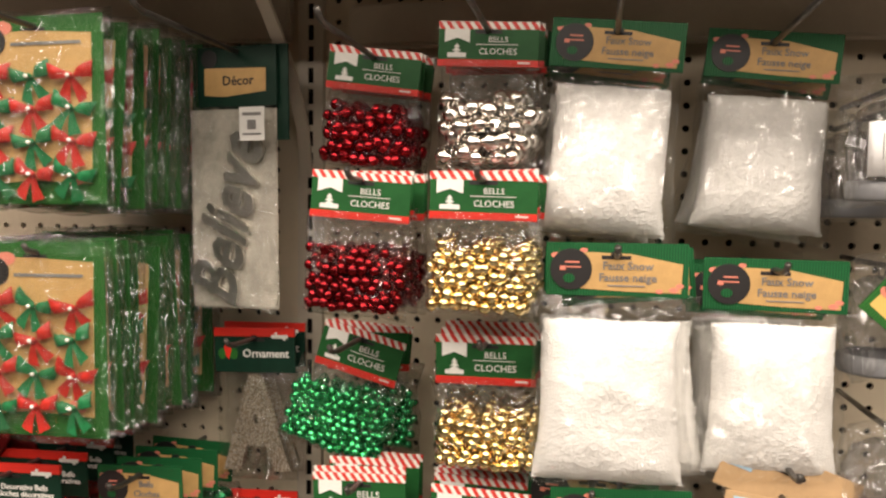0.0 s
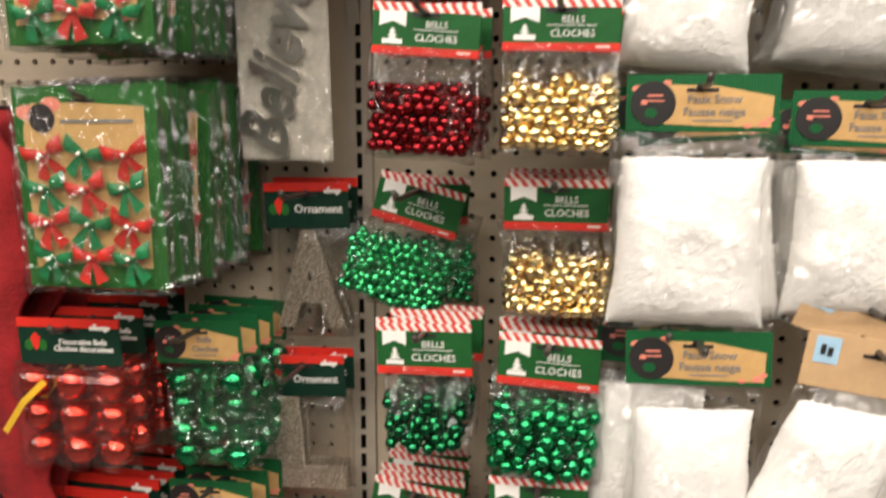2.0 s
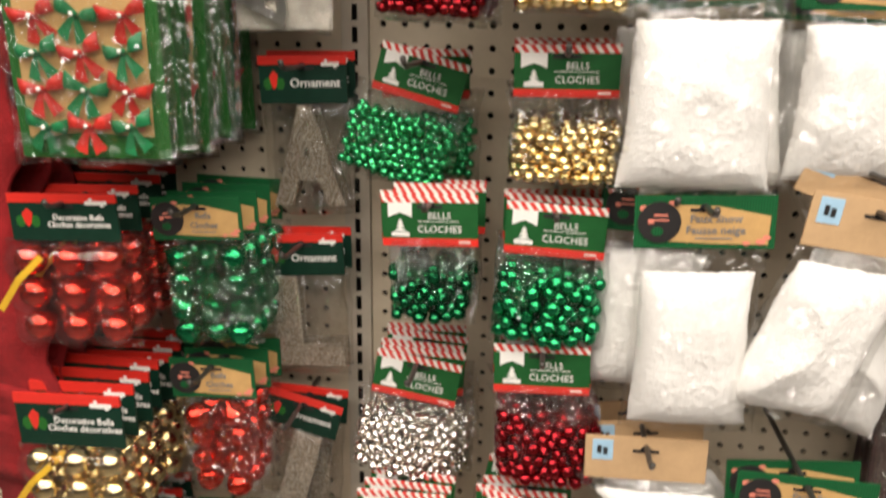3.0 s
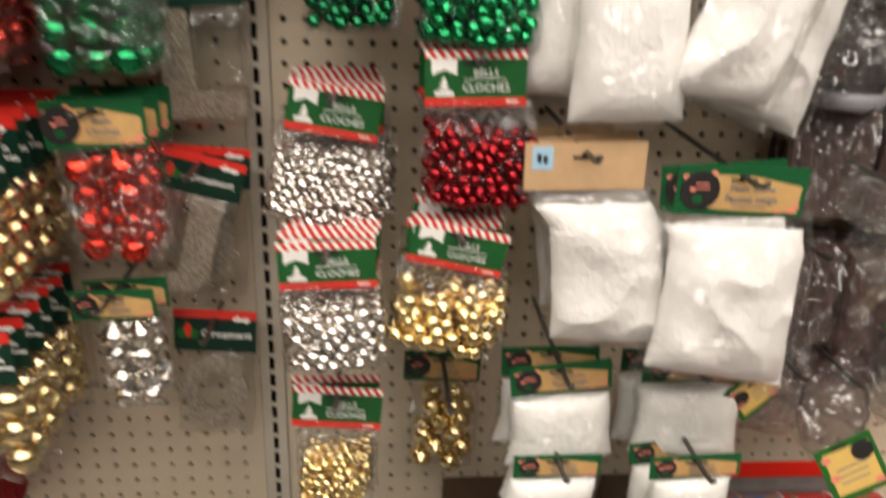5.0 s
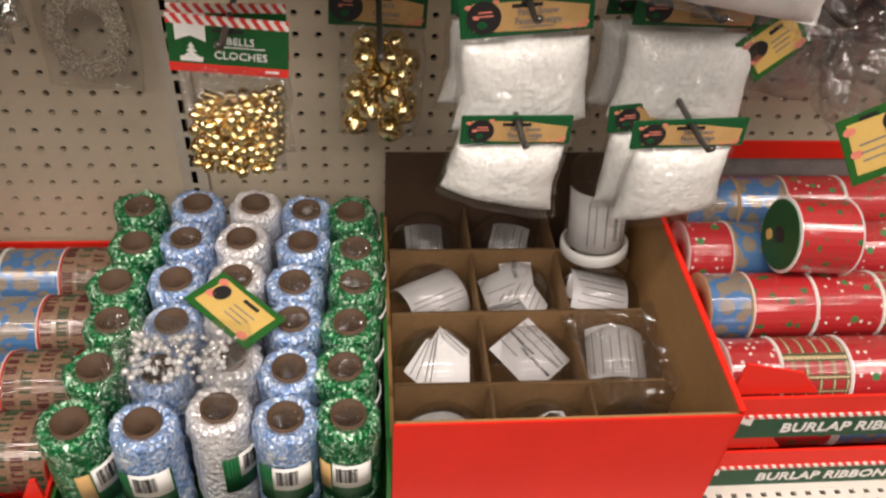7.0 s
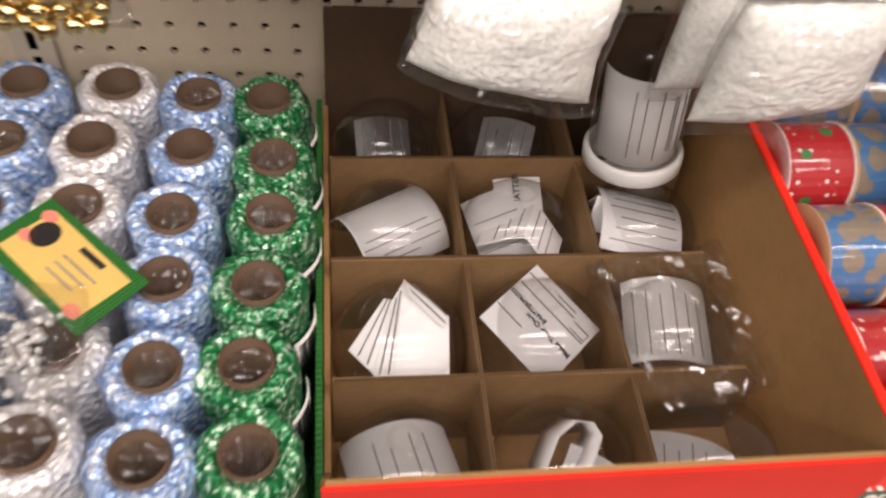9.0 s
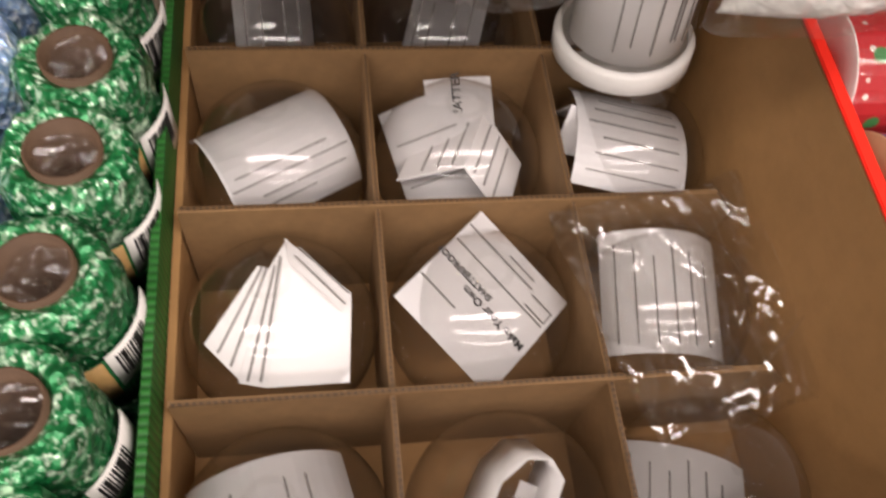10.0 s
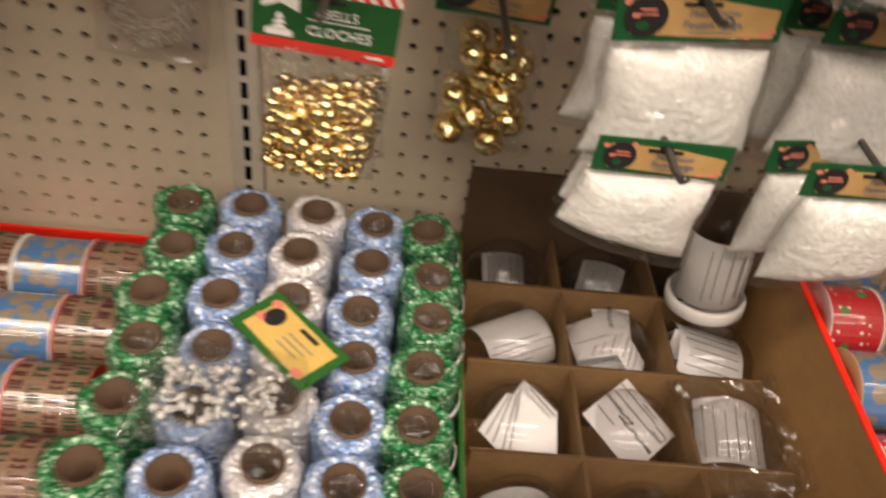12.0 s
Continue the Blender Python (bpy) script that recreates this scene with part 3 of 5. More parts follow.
def kraft_header(parent, w, h, line1, line2, ribbed=RIB, size=1.0):
    part("header_card", ("khead", w, h), card_fn(w, h), ribbed, parent, "ribbed green header card")
    y = -0.0017
    part("kraft_label", ("klabel", w, h), lambda bm: add_prism(bm, [(-w * .40, -h * .34), (w * .05, -h * .40), (w * .45, -h * .42), (w * .46, h * .12), (w * .10, h * .30), (-w * .40, h * .34)], y, 0), KRAFTP, parent, "kraft-coloured printed label")

    for k, (a, b, r) in enumerate(((-.43, .26, .06), (-.23, .36, .05), (.40, -.36, .06), (.30, -.39, .045), (.44, -.28, .05))):
        part("pink_trim", ("kpink", w, h, k), lambda bm: add_prism(bm, disc_pts(a * w, b * h, r * h * 0.9, 9, 1.7), y - 0.0002 - 0.00005 * k, 0), PINK, parent)
    part("round_badge", ("kbadge", w, h), lambda bm: add_prism(bm, disc_pts(-w * .32, 0.0, h * .39), y - 0.0006, 0), BLACKP, parent, "round black badge")
    part("badge_marks", ("kmarks", w, h), bars_fn([(-w * .36, h * .12, -w * .26, h * .15), (-w * .37, h * .03, -w * .25, h * .055), (-w * .40, -h * .02, -w * .36, h * .06)]), PINK, parent, m=pose(0, y - 0.0008, 0))
    part("badge_dot", ("kdot", w, h), lambda bm: add_prism(bm, disc_pts(-w * .335, -h * .17, h * .085, 12, 1.3), y - 0.001, 0), RIB, parent)
    words(line1, h * .21 * size, GREYP, parent, w * .08, y - 0.0004, h * .07, 0.014)
    words(line2, h * .21 * size, GREYP, parent, w * .08, y - 0.0004, -h * .15, 0.014)
    part("small_print", ("ksmall", w, h), bars_fn([(-w * .06, -h * .31, w * .2, -h * .285)]), GREYP, parent, m=pose(0, y - 0.0004, 0))
    slot(parent, h * .24, y - 0.0003)


def ornament_header(parent, w, h, text="Ornament"):
    part("header_card", ("ohead", w, h), card_fn(w, h), DGREEN, parent, "dark green folded header card")
    y = -0.0017
    part("red_band", ("ored", w, h), lambda bm: add_rect(bm, -w / 2, h * .32, w / 2, h / 2 + .0004, y, -y), REDP, parent, "red upper band")
    part("script_mark", ("oscript", w, h), bars_fn([(w * .22, h * .28, w * .42, h * .36), (w * .26, h * .36, w * .29, h * .42), (w * .36, h * .24, w * .39, h * .30)]), WHITEP, parent, m=pose(0, y - .0003, 0))

    def leaf(s):
        return lambda bm: add_prism(bm, [(s * (-.33 + dx) * w if s > 0 else (-.33 + dx) * w, dz * h) for dx, dz in ((0, .2), (.05, .1), (.03, -.12), (0, -.2), (-.03, -.1), (-.05, .08))], y, 0)
    part("red_motif", ("omotif", w, h), leaf(1), REDP, parent)
    part("green_motif", ("omotif2", w, h), lambda bm: [add_prism(bm, disc_pts((-.33 + sx) * w, -.08 * h, .13 * h, 10, .8), y + .0003, 0) for sx in (-.07, .07)], BRGREEN, parent)
    words(text, h * (.26 if len(text) < 10 else .17), WHITEP, parent, w * .14, y, -h * .07, lines=.9)
    slot(parent, h * .25, y - .0003)


# ---- hanging bags ----
def bell_bag(x, y, z, w, h, tilt, body, bead, bmat, label, seed, fill=0.72, yaw=0.0, n_behind=3, header="bells", step=0.022, lean=0.0, big=False):
    """A small clear bag of bells under a folded card. body: x0, x1, z0 (low)."""
    x0, x1, zlow = body
    top, bot = -h / 2 + 0.004, zlow - z
    cx, bw = (x0 + x1) / 2 - x, x1 - x0
    rng = random.Random(seed)
    zt = top - (top - bot) * (1 - fill)

    r = bead / 2
    big8 = bead > .025
    nx = max(2, int(bw * 0.94 / (bead * 0.90)))
    nz = max(2, int((zt - bot - r) / (bead * 0.78)))
    spots = []
    for k in range(2):
        for j in range(nz):
            for i in range(nx):
                if j == nz - 1 and not big8 and rng.random() < 0.45:
                    continue
                u = (i + 0.5 + 0.5 * (j % 2) - 0.25) / nx - 0.5
                spots.append((cx + u * bw * 0.90 + rng.uniform(-.2, .2) * bead, -0.006 + k * bead * 0.75 - 0.010 * (1 - abs(2 * u) ** 2) + rng.uniform(-.25, .25) * bead, bot + 0.006 + r + j * bead * 0.78 + rng.uniform(-.22, .22) * bead, rng.uniform(.9, 1.08), rng.uniform(0, 360), rng.uniform(0, 360)))

    def bell(bm):
        add_lathe(bm, [(.0003, -r), (r * .5, -r * .87), (r * .87, -r * .5), (r * .99, -.12 * r), (r * .94, 0), (r * .99, .12 * r), (r * .87, r * .5), (r * .5, r * .87), (r * .2, r), (r * .16, r * 1.16), (.0003, r * 1.16)], 14)

    def beads(bm):
        for px, py, pz, sc, e1, e2 in spots:
            add_ball(bm, (px, py, pz), r * sc, 1 if bead < .011 else 2, Euler((e1, e2, 0)).to_matrix().to_4x4() @ Matrix.Diagonal((1, 1, .95, 1)))
    def fill(t, single):
        if not single:
            return part("bells", ("beads", seed), beads, bmat, t, "loose jingle bells", smooth=True, kind="stuff")
        for px, py, pz, sc, e1, e2 in spots:
            part("bell", ("bell", bead), bell, bmat, t, m=pose(px, py, pz, e1, e2, 0) @ Matrix.Scale(sc, 4), smooth=True)
    fw = max(bw, w * .9)

    def film(bm):
        add_pillow(bm, fw, top + .004, bot, .040, 16, 16, .004, seed, 3.0, 0.002, 0.02)
        for v in bm.verts:
            v.co.x += cx * min(1, (top - v.co.z) / .03)
    def bag(m, single):
        t = thing("bag_of_bells", label, "bag of bells", m, group="bags of bells on hooks")
        if header == "bells":
            bells_header(t, w, h)
        else:
            kraft_header(t, w, h, "Bells", "Cloches", size=.95)
        fill(t, single)
        part("clear_bag", ("open bagfilm", seed), film, FILM, t, "crinkled clear plastic bag", smooth=True)
        return t
    bag(pose(x, y, z, lean, -tilt, yaw), True)
    for k in range(n_behind):
        yy = y + step * (k + 1) + rng.uniform(-.003, .003)
        if yy > -0.02:
            break
        m = pose(x + rng.uniform(-.005, .005), yy, z + rng.uniform(-.001, .004), lean, -tilt * rng.uniform(-.2, .9) + rng.uniform(-3, 3), yaw + rng.uniform(-3, 3))
        t = bag(m, bead >= .0145) if k == 0 else copy_thing(t, m)
    hook(x, z + h * .29, max(.20, -y + .045))


L_ = "clear bag of {} bells with a green header card"
bell_bag(.162, -.139, 1.741, .098, .043, -6.5, (.115, .214, 1.639), .0128, REDM, L_.format("red"), 1, .80)
bell_bag(.169, -.205, 1.613, .098, .044, -3.6, (.118, .222, 1.498), .0108, DREDM, L_.format("small dark red"), 2, .70)
bell_bag(.137, -.095, 1.440, .095, .050, -15, (.070, .196, 1.323), .0108, LGREENM, L_.format("small light green"), 3, .82, n_behind=2)
bell_bag(.159, -.167, 1.304, .098, .052, 2.0, (.117, .201, 1.194), .0130, DGREENM, L_.format("dark green"), 4, .74)
bell_bag(.141, -.135, 1.112, .096, .051, -9.1, (.083, .204, .986), .0110, SILVER, L_.format("small silver"), 5, .80, n_behind=4)
bell_bag(.136, -.215, .975, .098, .049, 2.5, (.086, .192, .855), .0142, SILVER, L_.format("silver"), 6, .85, n_behind=4)
bell_bag(.142, -.195, .796, .098, .050, -4.2, (.105, .185, .668), .0112, GOLD, L_.format("small gold"), 7, .78, n_behind=1)
bell_bag(.282, -.160, 1.761, .098, .042, -1.9, (.237, .332, 1.639), .0175, SILVER, L_.format("large silver"), 8, .86, big=True)
bell_bag(.289, -.224, 1.615, .098, .042, -.9, (.239, .340, 1.506), .0110, GOLD, L_.format("gold"), 9, .76)
bell_bag(.287, -.174, 1.456, .098, .047, .7, (.236, .343, 1.346), .0115, GOLD, L_.format("gold"), 10, .66)
bell_bag(.285, -.181, 1.304, .098, .051, -2.1, (.229, .341, 1.182), .0150, GREENM, L_.format("green"), 11, .78)
bell_bag(.279, -.185, 1.157, .098, .052, 1.5, (.234, .343, 1.026), .0140, REDM, L_.format("red"), 12, .82)
bell_bag(.268, -.200, .988, .098, .046, -12, (.216, .328, .866), .0185, GOLD, L_.format("large gold"), 13, .84, big=True)
bell_bag(.268, -.060, .767, .098, .042, -2.1, (.241, .309, .614), .0280, GOLD, "clear bag of eight large gold bells with a kraft label", 14, .98, n_behind=0, header="kraft", big=True)


def snow_bag(x, y, z, w, h, tilt, body, label, seed, mat=SNOW, n_behind=2, header="kraft", depth=.055, skew=0.0, step=.045, gap=.016, lean=0.0, slope=0.0, facet=0.0):
    """A clear pouch of white fluff under a printed header card."""
    x0, x1, zlow = body
    t = thing("bag_of_faux_snow", label, "bag of faux snow", pose(x, y, z, lean, -tilt, 0), group="bags of faux snow on hooks")
    if header == "kraft":
        kraft_header(t, w, h, "Faux Snow", "Fausse neige")
    else:
        part("header_card", ("thead", w, h), card_fn(w, h), TAN, t, "bare brown back of the header card")
        part("sticker", ("tstick", w, h), lambda bm: add_rect(bm, -w * .44, -h * .05, -w * .27, h * .42, -.0017, 0), BLUEP, t, "pale blue square sticker")
        part("sticker_mark", ("tmark", w, h), bars_fn([(-w * .40, h * .10, -w * .365, h * .28), (-w * .35, h * .08, -w * .315, h * .24)]), BLACKP, t, m=pose(0, -.0019, 0))
        slot(t, h * .2)
    top, bot = -h / 2, zlow - z
    cx, bw = (x0 + x1) / 2 - x, x1 - x0

    def shift(bm):
        for v in bm.verts:
            k = max(0, min(1, (top - v.co.z) / .04))
            v.co.x += cx * k + skew * (top - v.co.z)
            v.co.z -= slope * (v.co.x - cx) * max(0, (top - v.co.z) / (top - bot))

    def fluff(bm):
        add_pillow(bm, bw * (.89 if mat == SNOW else .94), top - gap, bot + .005, depth, 66, 70, .0012 if mat == SNOW else .0014, seed, 3.4, .004, .12, sag=.15, grain=.0008 if mat == SNOW else .0006, crease=.0002, facet=facet)
        shift(bm)

    def film(bm):
        add_pillow(bm, bw * 1.02, top + .003, bot - .003, depth + .014, 30, 34, .0045, seed + .4, 3.2, .004, .14, sag=.18, crease=.0008, facet=facet)
        shift(bm)
    part("fluff", ("fluff", seed), fluff, mat, t, "white faux snow filling", smooth=True)
    part("clear_bag", ("open snowfilm", seed), film, FILMS, t, "glossy clear plastic pouch", smooth=True)
    rng = random.Random(seed)
    for k in range(n_behind):
        yy = y + step * (k + 1)
        if yy > -0.035:
            break
        copy_thing(t, pose(x + rng.uniform(-.012, .012), yy, z + rng.uniform(-.012, -.003), lean, -tilt + rng.uniform(-5, 5), rng.uniform(-4, 4)))
    hook(x, z + h * .24, max(.22, -y + .05))
    return t


S_ = "clear pouch of white faux snow with a green and kraft header"
snow_bag(.404, -.151, 1.760, .125, .046, -4.2, (.345, .466, 1.575), S_, 21, facet=.004)
snow_bag(.408, -.207, 1.551, .125, .048, .6, (.334, .470, 1.351), S_, 22, gap=.022, facet=.005)
snow_bag(.418, -.213, 1.328, .125, .050, 2.7, (.358, .472, 1.118), S_, 23, gap=.024, skew=-.02, n_behind=0)
snow_bag(.392, -.160, 1.326, .125, .050, -2, (.322, .440, 1.130), S_, 34, gap=.02, n_behind=1)
snow_bag(.387, -.211, 1.079, .120, .048, 1.4, (.345, .478, .880), "clear pouch of white faux snow with a reversed brown header", 24, header="tan", skew=.1, n_behind=2, facet=.011, slope=.08)
snow_bag(.391, -.185, .825, .115, .038, 6.3, (.334, .455, .706), "small clear pouch of crystal snow with a kraft label", 25, CRYST, depth=.045, gap=.008, n_behind=1, skew=-.10)
snow_bag(.389, -.215, .728, .100, .030, .6, (.330, .436, .640), "small clear pouch of crystal snow hung on a low hook", 26, CRYST, depth=.042, gap=.004, n_behind=1, slope=.30, skew=-.06)
snow_bag(.553, -.105, 1.755, .125, .047, -4.4, (.492, .618, 1.579), S_, 27, n_behind=1)
snow_bag(.550, -.170, 1.538, .125, .048, -.2, (.492, .612, 1.355), S_, 28, gap=.012, facet=.010)
snow_bag(.566, -.178, 1.358, .120, .050, -20, (.560, .672, 1.128), "clear pouch of faux snow behind another with a tilted brown header", 33, header="tan", skew=.12, n_behind=1, facet=.011)
snow_bag(.562, -.222, 1.332, .118, .050, -7, (.503, .612, 1.138), "clear pouch of faux snow hanging crooked under a reversed brown header", 29, header="tan", skew=-.20, n_behind=0, facet=.010)
snow_bag(.536, -.235, 1.063, .130, .050, -1.2, (.468, .625, .850), S_, 30, gap=.014, depth=.06, n_behind=1, facet=.011, slope=.14)
snow_bag(.548, -.166, .822, .115, .032, -.7, (.490, .620, .698), "small clear pouch of crystal snow with a kraft label", 31, CRYST, depth=.045, gap=.008, n_behind=1, slope=.05)
snow_bag(.545, -.225, .732, .105, .030, 2.7, (.492, .590, .632), "small clear pouch of crystal snow over the carton", 32, CRYST, depth=.042, gap=.004, n_behind=1, slope=-.16)


# ---- glitter letter ornaments ----
def letter_pack(x, y, z, w, h, tilt, zlow, letter, seed, n_behind=1):
    t = thing("letter_ornament", f"silver glitter letter {letter} in a bag with dark green header", "ornament", pose(x, y, z, 0, -tilt, 0), group="letter ornaments on hooks")
    ornament_header(t, w, h)
    top, bot = -h / 2, zlow - z

    def glyph(bm):
        text_fn(letter, (top - bot) * 1.12, .045)(bm)
        xs = [v.co.x for v in bm.verts]
        zs = [v.co.z for v in bm.verts]
        for v in bm.verts:
            v.co.x = (v.co.x - (min(xs) + max(xs)) / 2) * min(1.25, w * .84 / (max(xs) - min(xs)))
            v.co.z = bot + .008 + (v.co.z - min(zs)) / (max(zs) - min(zs)) * (top - bot) * .92
            v.co.y *= 12
    part("letter", ("glyph", letter, seed), glyph, GLIT, t, "silver glitter letter")
    part("clear_bag", ("open letterfilm", seed), lambda bm: add_pillow(bm, w * .97, top + .003, bot - .003, .018, 12, 14, .003, seed, 4, 0, 0), FILMS, t, "clear bag", smooth=True)
    for k in range(n_behind):
        copy_thing(t, pose(x + .004, y + .02 * (k + 1), z + .004, 0, -tilt * .3, 3))
    hook(x, z + h * .25, -y + .075)


letter_pack(.001, -.068, 1.431, .100, .052, 2, 1.281, "A", 41)
letter_pack(-.006, -.072, 1.229, .100, .050, 3.5, 1.081, "L", 42)
letter_pack(-.012, -.078, 1.024, .097, .046, -14, .868, "J", 43)
letter_pack(-.015, -.052, .815, .100, .056, -3.6, .668, "O", 44, 0)


def decor_pack():
    x, y, z, w, h = -.004, -.104, 1.742, .098, .066
    t = thing("decor_pack", "clear pack of silver script lettering with a green decor header", "decoration pack", pose(x, y, z, 0, -1, -6))
    part("header_card", ("dhead",), card_fn(w, h), DGREEN, t, "dark green header card")
    part("rear_card", ("drear",), lambda bm: add_box(bm, (.016, .006, -.018), (.088, .0022, .104), bev=.0005), DGREEN, t, "taller green card of the next pack")
    part("kraft_label", ("dlab",), lambda bm: add_prism(bm, [(-.040, -.020), (-.015, -.022), (.036, -.017), (.036, .008), (-.040, .010)], -.0017, 0), KRAFTP, t)
    part("round_badge", ("dbad",), lambda bm: add_prism(bm, disc_pts(-.034, .020, .010), -.0018, 0), BLACKP, t)
    words("Décor", .015, BLACKP, t, .002, -.002, -.005, .012)
    top, bot = -h / 2, 1.483 - z
    part("backing_card", ("dback",), lambda bm: add_box(bm, (-.008, .004, (top + bot) / 2), (.108, .0025, top - bot - .004), bev=.001), surface("silver_backing", (.80, .75, .65), .22, metal=.35, vary=.3, scale=18, bumps=.6, bscale=26, bdist=.006), t, "silver-grey backing")

    def script(bm):
        text_fn("Believe", .082, .022)(bm)
        for v in bm.verts:
            v.co.x += v.co.z * .35
            v.co.y *= 6
    part("script_lettering", ("dscript",), script, SILVERD, t, "silver slanted script lettering", m=pose(-.010, -.003, (top + bot) / 2 - .006, 0, -78, 0) @ Matrix.Diagonal((.80, 1, 1.02, 1)))
    part("clear_bag", ("open decfilm",), lambda bm: add_pillow(bm, .112, top + .002, bot, .026, 12, 26, .004, 3, 4, 0, 0), FILM, t, "glossy clear bag", m=pose(-.008, 0, 0), smooth=True)
    part("price_sticker", ("dstick",), lambda bm: add_rect(bm, .014, -.072, .044, -.036, -.020, -.0195), WHITEP, t, "white price sticker")
    part("sticker_bars", ("dstickb",), bars_fn([(.018, -.045, .040, -.042), (.018, -.066, .040, -.064), (.024, -.060, .034, -.050)]), GREYP, t, m=pose(0, -.0206, 0))
    hook(x, z + .026, .24)


decor_pack()


# ---- cards of satin bows ----
def fan(bm, rows):
    """A sheet through rows of points."""
    vs = [[bm.verts.new(p) for p in row] for row in rows]
    for a, b in zip(vs, vs[1:]):
        for k in range(len(a) - 1):
            bm.faces.new((a[k], a[k + 1], b[k + 1], b[k]))


def bow_fn(bm):
    """A small tied bow: two flared loops, two cut tails and a knot."""
    for s in (-1, 1):
        for front in (1, 0):
            rows = []
            for i in range(6):
                u = i / 5
                half = .0011 + .0042 * u ** .8
                y = -.0022 - (.0052 * math.sin(u * 2.8) if front else .0006 * u)
                rows.append([(s * (.001 + .0130 * u + .0007 * k * u), y + .0009 * (k * k) + .0006 * math.sin(6 * u + 2 * k), .0035 * u + half * k) for k in (-1, -.5, 0, .5, 1)])
            fan(bm, rows)
        rows = []
        for i in range(5):
            u = i / 4
            half = .0013 + .0027 * u
            rows.append([(s * (.0006 + .0062 * u) + half * k, -.0032 + .0008 * math.sin(4 * u + 3 * k), -.0010 - .0150 * u + s * .0022 * k * u) for k in (-1, 0, 1)])
        fan(bm, rows)
    add_ball(bm, (0, -.0045, 0), .0024, 1)


def bow_pack(x, y, z, w, h, n, seed, step):
    t = thing("card_of_bows", "clear bag with a card of red and green satin bows", "bow pack", pose(x, y, z, 0, -1.0, 0), group="bow packs on hooks")
    part("backing_card", ("bowcard", w, h), lambda bm: add_box(bm, (0, 0, 0), (w, .0024, h), bev=.0008), BRGREEN, t, "ribbed green backing card")
    part("kraft_panel", ("bowkraft", w, h), lambda bm: add_prism(bm, [(-w * .43, -h * .40), (-.05 * w, -h * .37), (w * .40, -h * .39), (w * .42, h * .40), (w * .0, h * .42), (-w * .36, h * .42), (-w * .43, h * .3)], -.0018, 0), KRAFTP, t, "kraft-coloured panel")
    part("round_badge", ("bowbadge",), lambda bm: add_prism(bm, disc_pts(-w * .29, h * .37, .014), -.0026, 0), BLACKP, t, "round black badge")
    for i, (a, b) in enumerate(((-.40, .40), (-.22, .44), (.28, -.36))):
        part("pink_trim", ("bowpink", i), lambda bm: add_prism(bm, disc_pts(a * w, b * h, .007, 9, 1.6), -.0021 - .0001 * i, 0), PINK, t)
    part("small_print", ("bowbars",), bars_fn([(-.024, h * .345, .052, h * .362), (-.03, -.0005, -.029, 0)]), GREYP, t, m=pose(0, -.0024, 0))
    slot(t, h * .43)
    rng = random.Random(seed)
    for r in range(4):
        for c in range(3):
            m = REDB if (r + c) % 2 == 0 else GREENB
            ob = part("bow", ("open bow",), bow_fn, m, t, "red satin bow" if m == REDB else "green satin bow", m=pose((c - 1) * w * .285, -.002, h * .18 - r * h * .173, rng.uniform(-8, 8), rng.uniform(-18, 18), rng.uniform(-10, 10)) @ Matrix.Scale(1.5, 4), smooth=True)
            part("pearl", ("pearl",), lambda bm: add_ball(bm, (0, -.0078, 0), .0015, 1), PEARL, ob, smooth=True)
    part("clear_bag", ("open bowfilm", seed), lambda bm: add_pillow(bm, w * 1.12, h * .53, -h * .53, .030, 18, 20, .0035, seed, 4, .001, 0), FILMB, t, "crinkled clear bag", smooth=True)
    for k in range(n):
        copy_thing(t, pose(x + rng.uniform(-.006, .007), y + step * (k + 1) + rng.uniform(-.005, .005), z + rng.uniform(-.007, .006), rng.uniform(-1.5, 1.5), rng.uniform(-3, 3), rng.uniform(-4, 4)))
    hook(x, z + h * .43, -y + .02)


bow_pack(-.150, -.240, 1.691, .150, .182, 10, 51, .0205)
bow_pack(-.151, -.240, 1.466, .150, .194, 10, 52, .0205)


